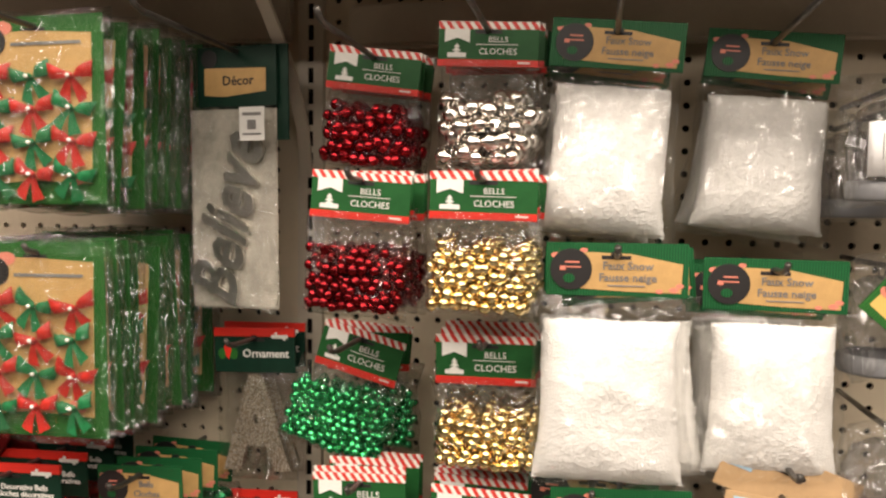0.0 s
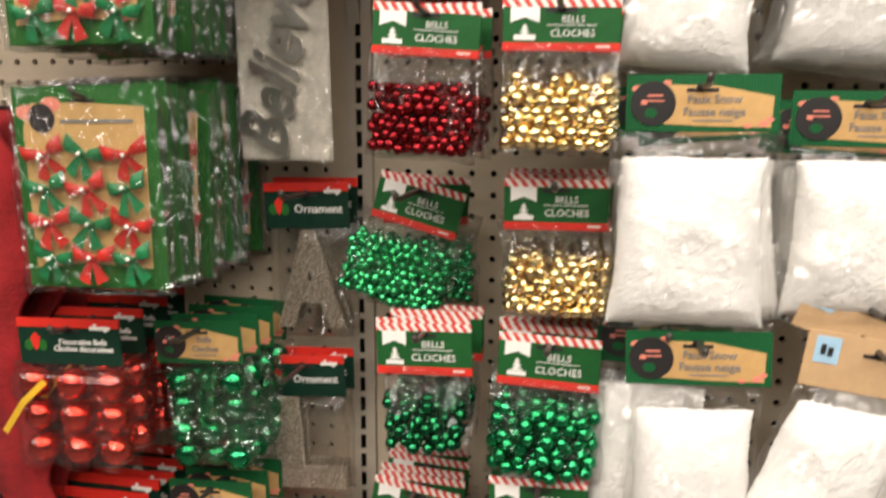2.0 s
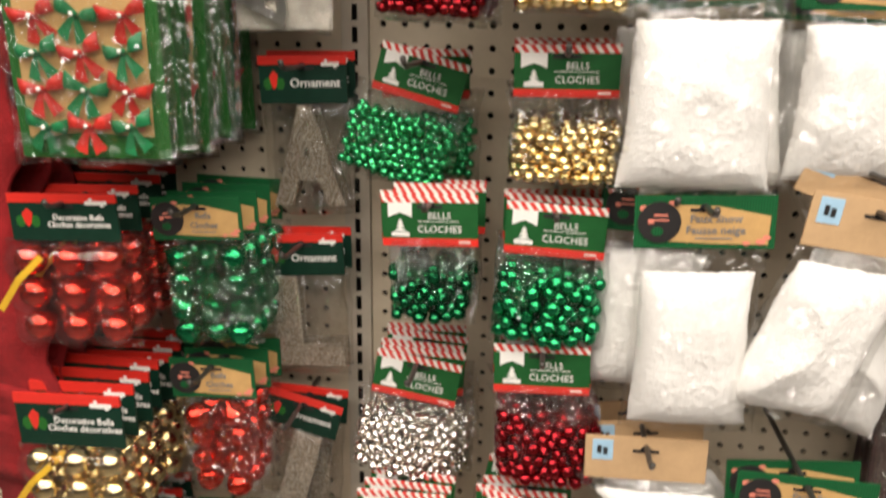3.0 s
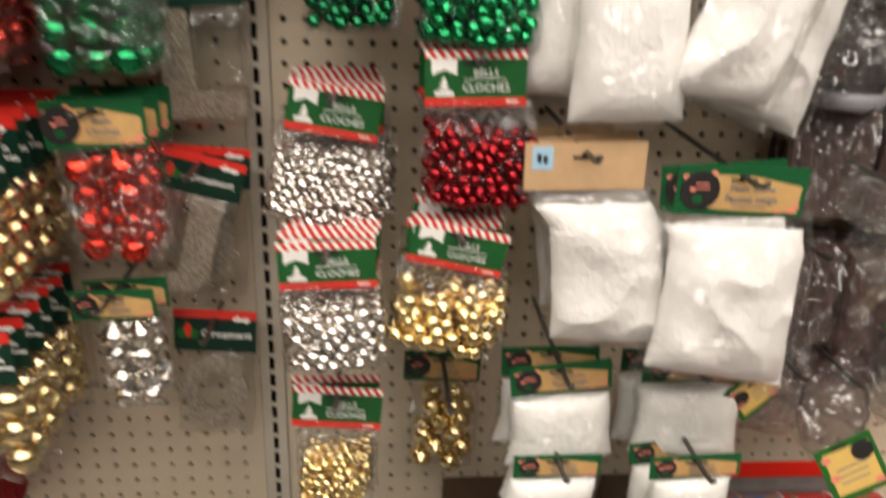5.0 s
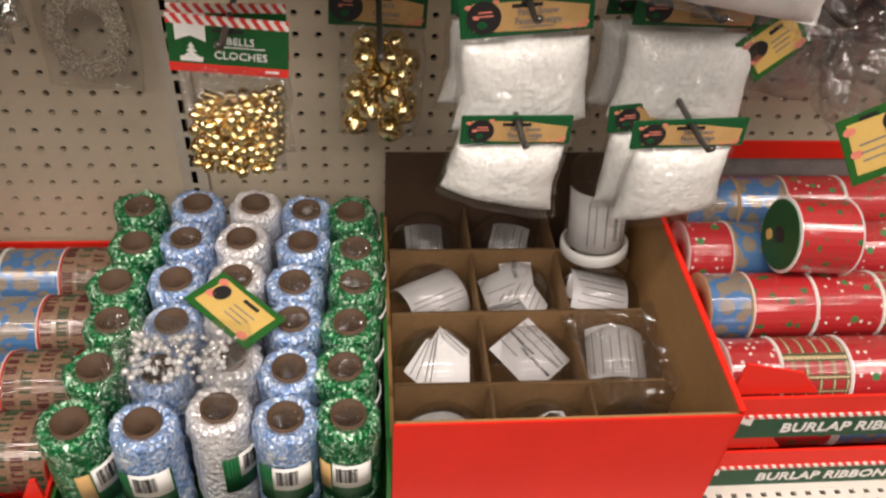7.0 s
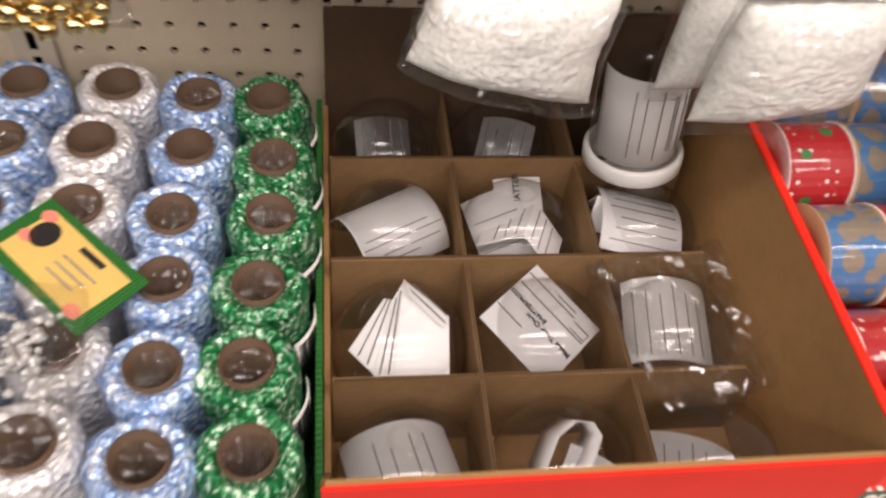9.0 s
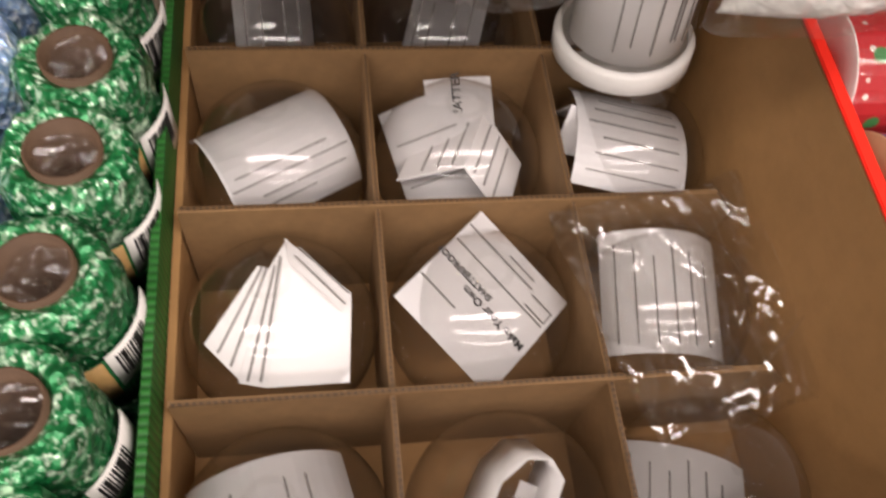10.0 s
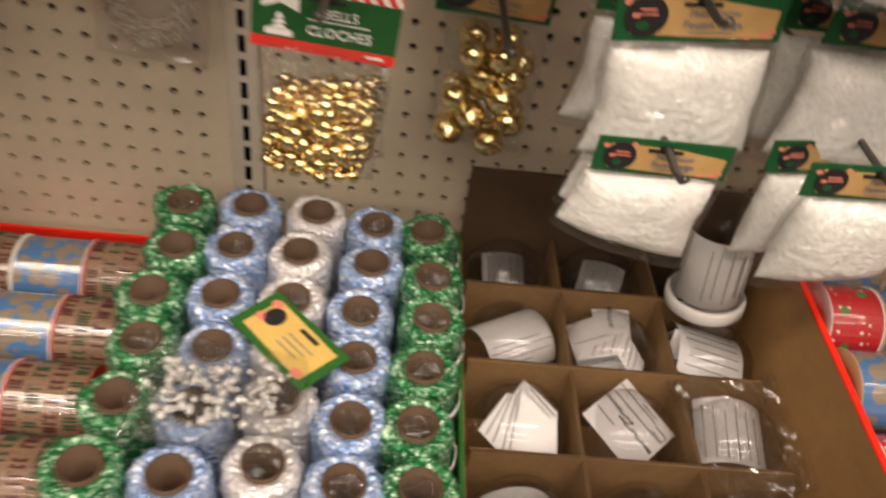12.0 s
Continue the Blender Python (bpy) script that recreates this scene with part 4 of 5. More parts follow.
# ---- boxed decorative bells ----
def boxed_bells(x, y, z, w, h, body, mat, label, seed, n, step, glow=None, cols=3, rows=3):
    x0, x1, zlow = body
    t = thing("boxed_bells", label, "bell ornaments", pose(x, y, z, 0, -2, 0), group="boxed bells on hooks")
    ornament_header(t, w, h, "Decorative Bells\nCloches décoratives")
    top, bot = -h / 2 - .002, zlow - z
    cx, bw = (x0 + x1) / 2 - x, x1 - x0
    r = min(bw / cols, (top - bot) / rows) * .46
    for j in range(rows):
        for i in range(cols):
            bx, bz = cx + (i - (cols - 1) / 2) * bw / cols, top - (j + .5) * (top - bot) / rows
            part("bell", ("bigbell", round(r, 4)), lambda bm: add_lathe(bm, [(max(.0004, r * math.sin(math.pi * k / 14)), -r * math.cos(math.pi * k / 14)) for k in range(15)], 24), mat, t, m=pose(bx, 0, bz, 12 * ((i + j) % 3 - 1), 20 * ((i * 2 + j) % 3 - 1), 0), smooth=True)

    def case(bm):
        add_pillow(bm, bw * 1.06, top + .004, bot - .004, .046, 12, 12, .001, seed, 8, 0, 0)
    for j in range(rows):
        for i in range(cols):
            part("blister_dome", ("open blister", round(r, 4)), lambda bm: add_lathe(bm, [(r * 1.2, 0), (r * 1.13, .0005)] + [(max(.0004, r * 1.1 * math.cos(a * math.pi / 16)), .0005 + r * .62 * math.sin(a * math.pi / 16)) for a in range(9)], 22), CLEAR, t, m=pose(cx + (i - (cols - 1) / 2) * bw / cols, -.016, top - (j + .5) * (top - bot) / rows, 90, 0, 0), smooth=True)
    part("clear_case", ("open case", seed), case, CLEAR, t, "moulded clear plastic case", m=pose(cx, 0, 0), smooth=True)
    part("cord", ("cord", seed), lambda bm: add_strip(bm, [(cx - bw * .52, -.026, bot + (top - bot) * .40), (cx - bw * .30, -.030, bot + (top - bot) * .72), (cx - bw * .1, -.028, bot + (top - bot) * .93)], .007, (.6, 0, -.6)), GOLDR, t, "gold hanging ribbon")
    for k in range(n):
        copy_thing(t, pose(x + .003 * (k % 2), y + step * (k + 1), z + .003 * (k % 3), 0, -1.5 + k % 3, 0))
    hook(x, z + h * .25, -y + .03)


boxed_bells(-.218, -.200, 1.297, .120, .050, (-.285, -.152, 1.159), BRREDM, "clear case of shiny red bells with a dark green header", 61, 3, .045)
boxed_bells(-.228, -.220, 1.073, .124, .062, (-.290, -.165, .935), GOLD, "clear case of shiny gold bells with a dark green header", 62, 6, .029)
boxed_bells(-.236, -.220, .872, .115, .058, (-.300, -.170, .735), GOLD, "clear case of gold bells on the lowest hook", 63, 5, .034)


def bell_cluster(x, y, z, w, h, body, mat, label, seed, cols, rows, n):
    x0, x1, zlow = body
    t = thing("bag_of_large_bells", label, "bag of bells", pose(x, y, z, 0, -3, 0), group="bags of large bells")
    kraft_header(t, w, h, "Bells", "Cloches", size=.95)
    top, bot = -h / 2 - .004, zlow - z
    cx, bw = (x0 + x1) / 2 - x, x1 - x0
    rng = random.Random(seed)
    r = min(bw / cols, (top - bot) / rows) * .54
    for j in range(rows):
        for i in range(cols):
            part("bell", ("clbell", round(r, 4)), lambda bm: add_lathe(bm, [(.0005, -r), (r * .62, -r * .78), (r * .97, -r * .25), (r * 1.05, 0), (r * .97, .28 * r), (r * .6, .8 * r), (r * .18, r), (r * .15, r * 1.25), (.0005, r * 1.25)], 16), mat, t, m=pose(cx + (i - (cols - 1) / 2) * bw / cols, rng.uniform(-.008, .004), top - (j + .55) * (top - bot) / rows, rng.uniform(-60, 60), rng.uniform(-60, 60), 0), smooth=True)
    part("clear_bag", ("open clfilm", seed), lambda bm: [add_pillow(bm, bw * 1.12, top + .006, bot - .004, .05, 14, 14, .004, seed, 3.2, 0, 0)] and None, FILM, t, "crinkled clear bag", m=pose(cx, 0, 0), smooth=True)
    for k in range(n):
        copy_thing(t, pose(x + .006 + .004 * k, y + .03 * (k + 1), z + .002 * k, 0, -2 + 2 * k, 3))
    hook(x, z + h * .24, -y + .06)


bell_cluster(-.097, -.150, 1.289, .102, .048, (-.135, -.042, 1.148), GREENM, "clear bag of large green bells with a kraft label", 71, 3, 4, 3)
bell_cluster(-.097, -.140, 1.096, .102, .050, (-.137, -.055, .950), BRREDM, "clear bag of large red bells with a kraft label", 72, 2, 4, 2)
bell_cluster(-.106, -.130, .890, .092, .036, (-.124, -.066, .762), SILVER, "clear bag of large silver bells on a low hook", 73, 2, 4, 1)


# ---- red felt hanging at the side ----
def felt_fn(k):
    return lambda bm: add_strip(bm, [(.010 * math.sin(i * .9 + k * 2) + .004 * k + .012 * math.sin(i * .31 + k), 0, .26 - i * .014) for i in range(42)], .12, (1, .25 * math.sin(k), 0), .003)


for fz, fl in ((1.275, "folded red felt stocking hanging on a hook"), (.83, "folded red felt stocking hanging lower down")):
    t = thing("felt_stocking", fl, "stocking", pose(-.345, -.03, fz), group="red felt stockings")
    for k in range(6):
        part("felt_fold", ("felt", k), felt_fn(k), FELT, t, m=pose(0, -.03 * k, 0), smooth=True)
    hook(-.345, fz + .262, .21)


# ---- rolls of decorative mesh in their tray ----
DZ = 0.381


def tray_wall(bm, x0, y0, x1, y1, z0, z1, th=.003):
    for c, s in ((((x0 + x1) / 2, y0, (z0 + z1) / 2), (x1 - x0, th, z1 - z0)), (((x0 + x1) / 2, y1, (z0 + z1) / 2), (x1 - x0, th, z1 - z0)), ((x0, (y0 + y1) / 2, (z0 + z1) / 2), (th, abs(y1 - y0) - th, z1 - z0)), ((x1, (y0 + y1) / 2, (z0 + z1) / 2), (th, abs(y1 - y0) - th, z1 - z0))):
        add_box(bm, c, s)
    add_box(bm, ((x0 + x1) / 2, (y0 + y1) / 2, z0 + th / 2), (x1 - x0 - th, abs(y1 - y0) - th, th))


tr = thing("mesh_tray", "green cardboard display tray for decorative mesh rolls", "display tray", Matrix())
part("tray", ("meshtray",), lambda bm: tray_wall(bm, -.038, -.045, .2725, -.414, DZ, DZ + .058), BRGREEN, tr, "ribbed green cardboard tray")
part("side_panel", ("meshside",), lambda bm: add_box(bm, (.2730, -.2295, DZ + .083), (.0042, .366, .05)), SIDEG, tr, "raised ribbed green side")
part("kraft_label", ("meshlab",), lambda bm: add_prism(bm, [(.02, .388), (.20, .388), (.20, .427), (.015, .427)], -.4166, -.4156), KRAFTP, tr)
part("round_badge", ("meshbadge",), lambda bm: add_prism(bm, disc_pts(.006, .408, .014, 20, 1.3), -.4172, -.4156), BLACKP, tr)
part("picture_label", ("meshpic",), lambda bm: add_box(bm, (.246, -.4163, .408), (.036, .001, .044)), WHITEP, tr, "white label with a wreath picture")
part("wreath_mark", ("meshwr",), lambda bm: add_lathe(bm, [(.009, 0), (.013, .0006), (.016, 0)], 18, Matrix.Translation((.246, -.4169, .408)) @ Matrix.Rotation(math.pi / 2, 4, "X")), REDM, tr)
words("Decorative Mesh", .021, BLACKP, tr, .110, -.4171, .408, .016)


def roll_fn(seed, R=.0292, H=.147):
    """A roll of mesh on a card tube, with an uneven woven face."""
    def fn(bm):
        n = 36
        prof = [(.0160, H - .003), (.018, H - .001), (.023, H + .001), (R - .003, H - .001), (R, H - .006)]
        prof += [(R, H - .006 - (H - .012) * k / 9) for k in range(1, 10)] + [(R - .004, 0), (.0160, 0)]
        add_lathe(bm, prof, n)
        for v in bm.verts:
            if v.co.xy.length > .0165:
                k = noise.noise(v.co * 150 + Vector((seed * 7, 0, 0))) * .0034 + noise.noise(v.co * 45 + Vector((seed, 3, 0))) * .0016
                v.co += Vector((v.co.x, v.co.y, 0)).normalized() * k + Vector((0, 0, k * (v.co.z > H - .02)))
    return fn


def core_fn(bm):
    add_lathe(bm, [(.0148, .004), (.0148, .149), (.0161, .149), (.0161, .004)], 24, closed=True)
    add_lathe(bm, [(.0005, .012), (.0148, .012)], 24)


ROLLC = [(MESHG, "green"), (MESHB, "pale blue"), (MESHW, "white"), (MESHB, "pale blue"), (MESHG, "green")]
COLX = [(-.002, .002, -.002, .006, .000, -.004), (.061, .0605, .0595, .066, .060, .056), (.1245, .120, .116, .119, .126, .118), (.184, .186, .180, .181, .1785, .178), (.242, .2435, .239, .240, .236, .236)]
COLY = [(-.084, .059), (-.080, .0605), (-.081, .0575), (-.088, .0585), (-.094, .0572)]
rng = random.Random(11)
for r in range(6):
    for c in range(5):
        mat, cn = ROLLC[c]
        lx, ly, ax, ay = COLX[c][r], COLY[c][0] - r * COLY[c][1], rng.uniform(-1.5, 1.5), rng.uniform(-1.5, 1.5)
        t = thing("mesh_roll", f"roll of {cn} metallic decorative mesh in the tray", "mesh roll", pose(lx, ly, DZ + .0045, ax, ay, rng.uniform(0, 360)), group="mesh rolls in the tray")
        part("mesh", ("roll", (r * 5 + c) % 6), roll_fn((r * 5 + c) % 6), mat, t, smooth=True)
        part("card_core", ("core",), core_fn, SHADED_KRAFT, t, "brown card tube", smooth=True)
        rz = t.matrix_basis.to_euler().z
        turn = -math.degrees(rz) + (72 if r < 5 else (62, 14, 68, 6, 10)[c]) + rng.uniform(-6, 6)

        def wrap(bm):
            pts = [(.0325 * math.sin(a), -.0325 * math.cos(a), .085) for a in [-1.02 + 1.64 * i / 10 for i in range(11)]]
            add_strip(bm, pts, .052, (0, 0, 1), .0003)

        def wrap2(bm):
            pts = [(.0331 * math.sin(a), -.0331 * math.cos(a), .097) for a in [-.55 + 1.1 * i / 8 for i in range(9)]]
            add_strip(bm, pts, .034, (0, 0, 1), .0003)

        def codes(bm):
            for i, wd in enumerate((2, 1, 3, 1, 1, 2, 1, 3, 2, 1, 2, 1)):
                a = -.42 + i * .05
                add_box(bm, (.0336 * math.sin(a), -.0336 * math.cos(a), .099), (.0006 * wd, .0005, .021), Matrix.Rotation(a, 4, "Z"))
        if c == 4 or r == 5:
            lb = part("label_wrap", ("wrap",), wrap, RIB, t, "green paper label", m=pose(0, 0, 0, 0, 0, turn), smooth=True)
            part("barcode_label", ("wrap2",), wrap2, WHITEP, lb, "white barcode label", smooth=True)
            part("barcode", ("codes",), codes, BLACKP, lb, kind="stuff")
            if c in (0, 4):
                part("kraft_patch", ("patch",), lambda bm: add_strip(bm, [(.0332 * math.sin(a), -.0332 * math.cos(a), .092) for a in (-.98, -.88, -.78, -.68, -.6)], .038, (0, 0, 1), .0003), KRAFTP, lb, "kraft-coloured label end", smooth=True)
        if (r + 2 * c) % 3 == 0 or (c == 4 and r > 0) or (c == 3 and r > 1):
            part("clear_wrap", ("open rollfilm", (r + c) % 4), lambda bm: add_pillow(bm, .030, .015, -.015, .012, 8, 8, .005, r + c, 2.5, 0, 0), FILM, t, "crumpled clear wrap tucked into the tube", m=pose(0, 0, .139, 90, 0, 0), smooth=True)

# clear bag of silver beads dropped on the rolls, with its tag
t = thing("bead_bag", "clear bag of silver beads lying on the mesh rolls", "bag of beads", pose(.082, -.318, .541, -3, 3, 0))
bm_rng = random.Random(8)
part("beads", ("dropbeads",), lambda bm: [add_ball(bm, (bm_rng.uniform(-.048, .048), bm_rng.uniform(-.028, .028), bm_rng.uniform(0, .008)), bm_rng.choice((.0022, .003, .0042)), 1) for _ in range(130)], surface("silvered_bead", (.80, .79, .77), .12, metal=.35, vary=.3, scale=300), t, "loose silver and white beads", smooth=True, kind="stuff")
part("clear_bag", ("open dropfilm",), lambda bm: add_pillow(bm, .13, .05, -.05, .018, 14, 12, .004, 9, 3, 0, 0), FILM, t, m=pose(0, 0, .006, -90, 0, 0), smooth=True)


def tag(x, y, z, m, w, h, label, name="hang_tag", side=-1):
    t = thing(name, label, "tag", Matrix.Translation((x, y, z)) @ m)
    part("tag_card", ("tagc", w, h), lambda bm: add_box(bm, (0, 0, 0), (w, .0014, h), bev=.0004), BRGREEN, t, "ribbed green card")
    part("yellow_panel", ("tagy", w, h), lambda bm: add_prism(bm, [(-w * .40, -h * .36), (w * .40, -h * .40), (w * .42, h * .36), (-w * .38, h * .40)], -.0012, 0), YELLOW, t, "yellow printed panel")
    part("round_badge", ("tagb", w, h, side), lambda bm: add_prism(bm, disc_pts(side * w * .26, h * (.10 if side < 0 else .24), min(w, h) * .19), -.0016, 0), BLACKP, t)
    for i, (a, b) in enumerate(((-.36, .30), (.34, -.34), (-.34, -.05))):
        part("pink_trim", ("tagp", w, h, i), lambda bm: add_prism(bm, disc_pts(a * w, b * h, .0045, 9, 1.4), -.0014 - .0001 * i, 0), PINK, t)
    part("small_print", ("tags", w, h, side), bars_fn([(-w * (.04 if side < 0 else .28), h * (.05 - .12 * i), w * (.28 - .03 * i), h * (.075 - .12 * i)) for i in range(3)]), GREYP, t, m=pose(0, -.0014, 0))
    part("slot", ("tagslot", w, h, side), bars_fn([(w * .0, h * .22, w * .22, h * .30) if side < 0 else (-w * .2, h * .40, w * .05, h * .46)]), BLACKP, t, m=pose(0, -.0014, 0))
    return t


tag(.124, -.256, .543, pose(0, 0, 0, -88, 0, -45), .096, .050, "green and yellow hang tag lying on the mesh rolls")

# ---- carton of clear ball ornaments ----
CX0, CX1, CY0, CY1, CZ1 = .2778, .580, -.022, -.411, .562
car = thing("ornament_carton", "red cardboard display carton with brown dividers, open on top", "carton", Matrix())


MX, MY, W = (CX0 + CX1) / 2, (CY0 + CY1) / 2, .004


def cut_corner(bm):
    vs = [bm.verts.new(p) for p in ((CX0 - .002, CY1 + .004, .4625), (CX0 + .002, CY1 + .004, .4625), (CX0 + .002, CY1 + .050, .4625), (CX0 - .002, CY1 + .050, .4625), (CX0 - .002, CY1 + .004, CZ1), (CX0 + .002, CY1 + .004, CZ1))]
    for f in ((0, 1, 5, 4), (1, 2, 5), (0, 4, 3), (3, 4, 5, 2), (0, 3, 2, 1)):
        bm.faces.new([vs[i] for i in f])
    add_box(bm, (CX0, MY, (DZ + .462) / 2), (W, CY0 - CY1 - W, .462 - DZ))


def box_part(name, c, s, mat, label=""):
    return part(name, ("panel", name, c), lambda bm: add_box(bm, c, s, bev=.0006), mat, car, label)


# the back wall's shade is put into its colour; the other walls are lighter
box_part("back_wall", (MX, CY0, (DZ + CZ1) / 2), (CX1 - CX0, W, CZ1 - DZ), SHADED_KRAFT, "brown back wall coloured dark for the shade on it")
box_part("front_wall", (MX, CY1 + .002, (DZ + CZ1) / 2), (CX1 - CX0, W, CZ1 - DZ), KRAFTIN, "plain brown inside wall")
part("low_side_wall", ("cartonlow",), cut_corner, KRAFTIN, car, "brown side wall cut low")
box_part("side_wall", (CX1, MY, (DZ + CZ1) / 2 + .003), (W, CY0 - CY1 - W, CZ1 - DZ + .006), KRAFTIN, "plain brown inside wall")
box_part("carton_floor", (MX, MY, DZ + .007), (CX1 - CX0 - W, CY0 - CY1 - W, .014), KRAFTIN)
box_part("red_face", (MX, CY1 - .0012, (DZ + .040 + CZ1) / 2), (CX1 - CX0 + .004, .0024, CZ1 - DZ - .036), REDC, "printed red front face")
box_part("red_side", (CX1 + .003, MY, (DZ + .046 + CZ1) / 2), (.002, CY0 - CY1 + .004, CZ1 - DZ - .032), REDC, "printed red side face")
box_part("red_edge", (CX1 + .001, MY, CZ1 + .0075), (.0065, CY0 - CY1 + .004, .0022), REDC, "red upper edge")
part("striped_edge", ("cartonstripe",), lambda bm: add_box(bm, ((CX0 + CX1) / 2, CY1 - .0016, DZ + .037), (CX1 - CX0 + .004, .0026, .0065)), CANDY, car, "candy-striped band")
part("green_base", ("cartonbase",), lambda bm: add_box(bm, ((CX0 + CX1) / 2, CY1 - .0012, DZ + .018), (CX1 - CX0 + .004, .0024, .035)), BANDG, car, "green lower band")
DXS, DYS, DVZ = [.3785, .481], [-.110, -.211, -.309], .485
DW, DH = (CX1 - CX0 - .007) / 2, (DVZ - DZ - .006) / 2
for i, y in enumerate(DYS):
    part("divider", ("divx",), lambda bm: add_prism(bm, [(-DW, -DH), (DW, -DH), (DW, DH - .020), (DW - .016, DH), (-DW, DH)], -.0014, .0014), DIVB, car, m=pose((CX0 + CX1) / 2, y, (DVZ + DZ) / 2 + .002, 0, 0, (-.3, .2, -.4)[i]))
for x in DXS:
    part("divider", ("divy",), lambda bm: add_box(bm, (0, 0, 0), (.0028, CY0 - CY1 - .008, DVZ - DZ - .010)), DIVB, car, m=pose(x, (CY0 + CY1) / 2, (DVZ + DZ) / 2))

FLUTE = stripes_material("corrugated_edge", (0.055, 0.031, 0.015), (0.12, 0.068, 0.030), 0.0030, 0)
for y in DYS:
    part("raw_edge", ("edgex",), lambda bm: add_box(bm, (0, 0, 0), (CX1 - CX0 - .044, .0015, .0012)), FLUTE, car, m=pose((CX0 + CX1) / 2 - .017, y, DVZ - .0002))
for x in DXS:
    part("raw_edge", ("edgey",), lambda bm: add_box(bm, (0, 0, 0), (CY0 - CY1 - .010, .0015, .0012)), FLUTE, car, m=pose(x, (CY0 + CY1) / 2, DVZ - .0044, 0, 0, 90))


def sheet_fn(w, h, bend, axis=0, n=14):
    """A sheet of paper with a bend; axis 0 rolls it about its length."""
    def fn(bm):
        rows = []
        for j in range(n + 1):
            row = []
            for i in range(n + 1):
                u, v = (i / n - .5), (j / n - .5)
                a = (u if axis == 0 else v) * bend
                L = w if axis == 0 else h
                if abs(bend) > 1e-4:
                    d, up = L / bend * math.sin(a), -L / bend * (1 - math.cos(a))
                else:
                    d, up = L * (u if axis == 0 else v), 0
                p = (d, v * h, up) if axis == 0 else (u * w, d, up)
                row.append(bm.verts.new(p))
            rows.append(row)
        for j in range(n):
            for i in range(n):
                bm.faces.new((rows[j][i], rows[j][i + 1], rows[j + 1][i + 1], rows[j + 1][i]))
        bmesh.ops.solidify(bm, geom=bm.faces[:], thickness=.0003)
    return fn


def fold_fn(w, h, angle):
    """A sheet folded along its middle into a tent."""
    def fn(bm):
        s, c = math.sin(radians(angle)), math.cos(radians(angle))
        add_prism(bm, [(0, 0), (-w * c, -w * s), (-w * c + .0006, -w * s - .0006), (0, -.0012), (w * c - .0006, -w * s - .0006), (w * c, -w * s)], -h / 2, h / 2)
    return fn


def lines_fn(rows):
    def fn(bm):
        for x0, y0, x1, y1 in rows:
            add_box(bm, ((x0 + x1) / 2, (y0 + y1) / 2, 0), (max(abs(x1 - x0), .0007), max(abs(y1 - y0), .0007), .0005))
    return fn


def bent_lines(w, bend, rows):
    """Printed lines that follow a sheet bent across its width: (across, low, high)."""
    def fn(bm):
        R = w / bend
        for d, v0, v1 in rows:
            a = d / R
            add_box(bm, (R * math.sin(a), (v0 + v1) / 2, -R * (1 - math.cos(a)) + .0003), (.0009, v1 - v0, .0006), Matrix.Rotation(a, 4, "Y"))
    return fn


def slab(bm, pts, th=.0003):
    """A thin piece of paper through the given corners."""
    a = [bm.verts.new(p) for p in pts]
    b = [bm.verts.new((p[0], p[1], p[2] - th)) for p in pts]
    bm.faces.new(a)
    bm.faces.new(b[::-1])
    for i in range(len(pts)):
        j = (i + 1) % len(pts)
        bm.faces.new((a[j], a[i], b[i], b[j]))


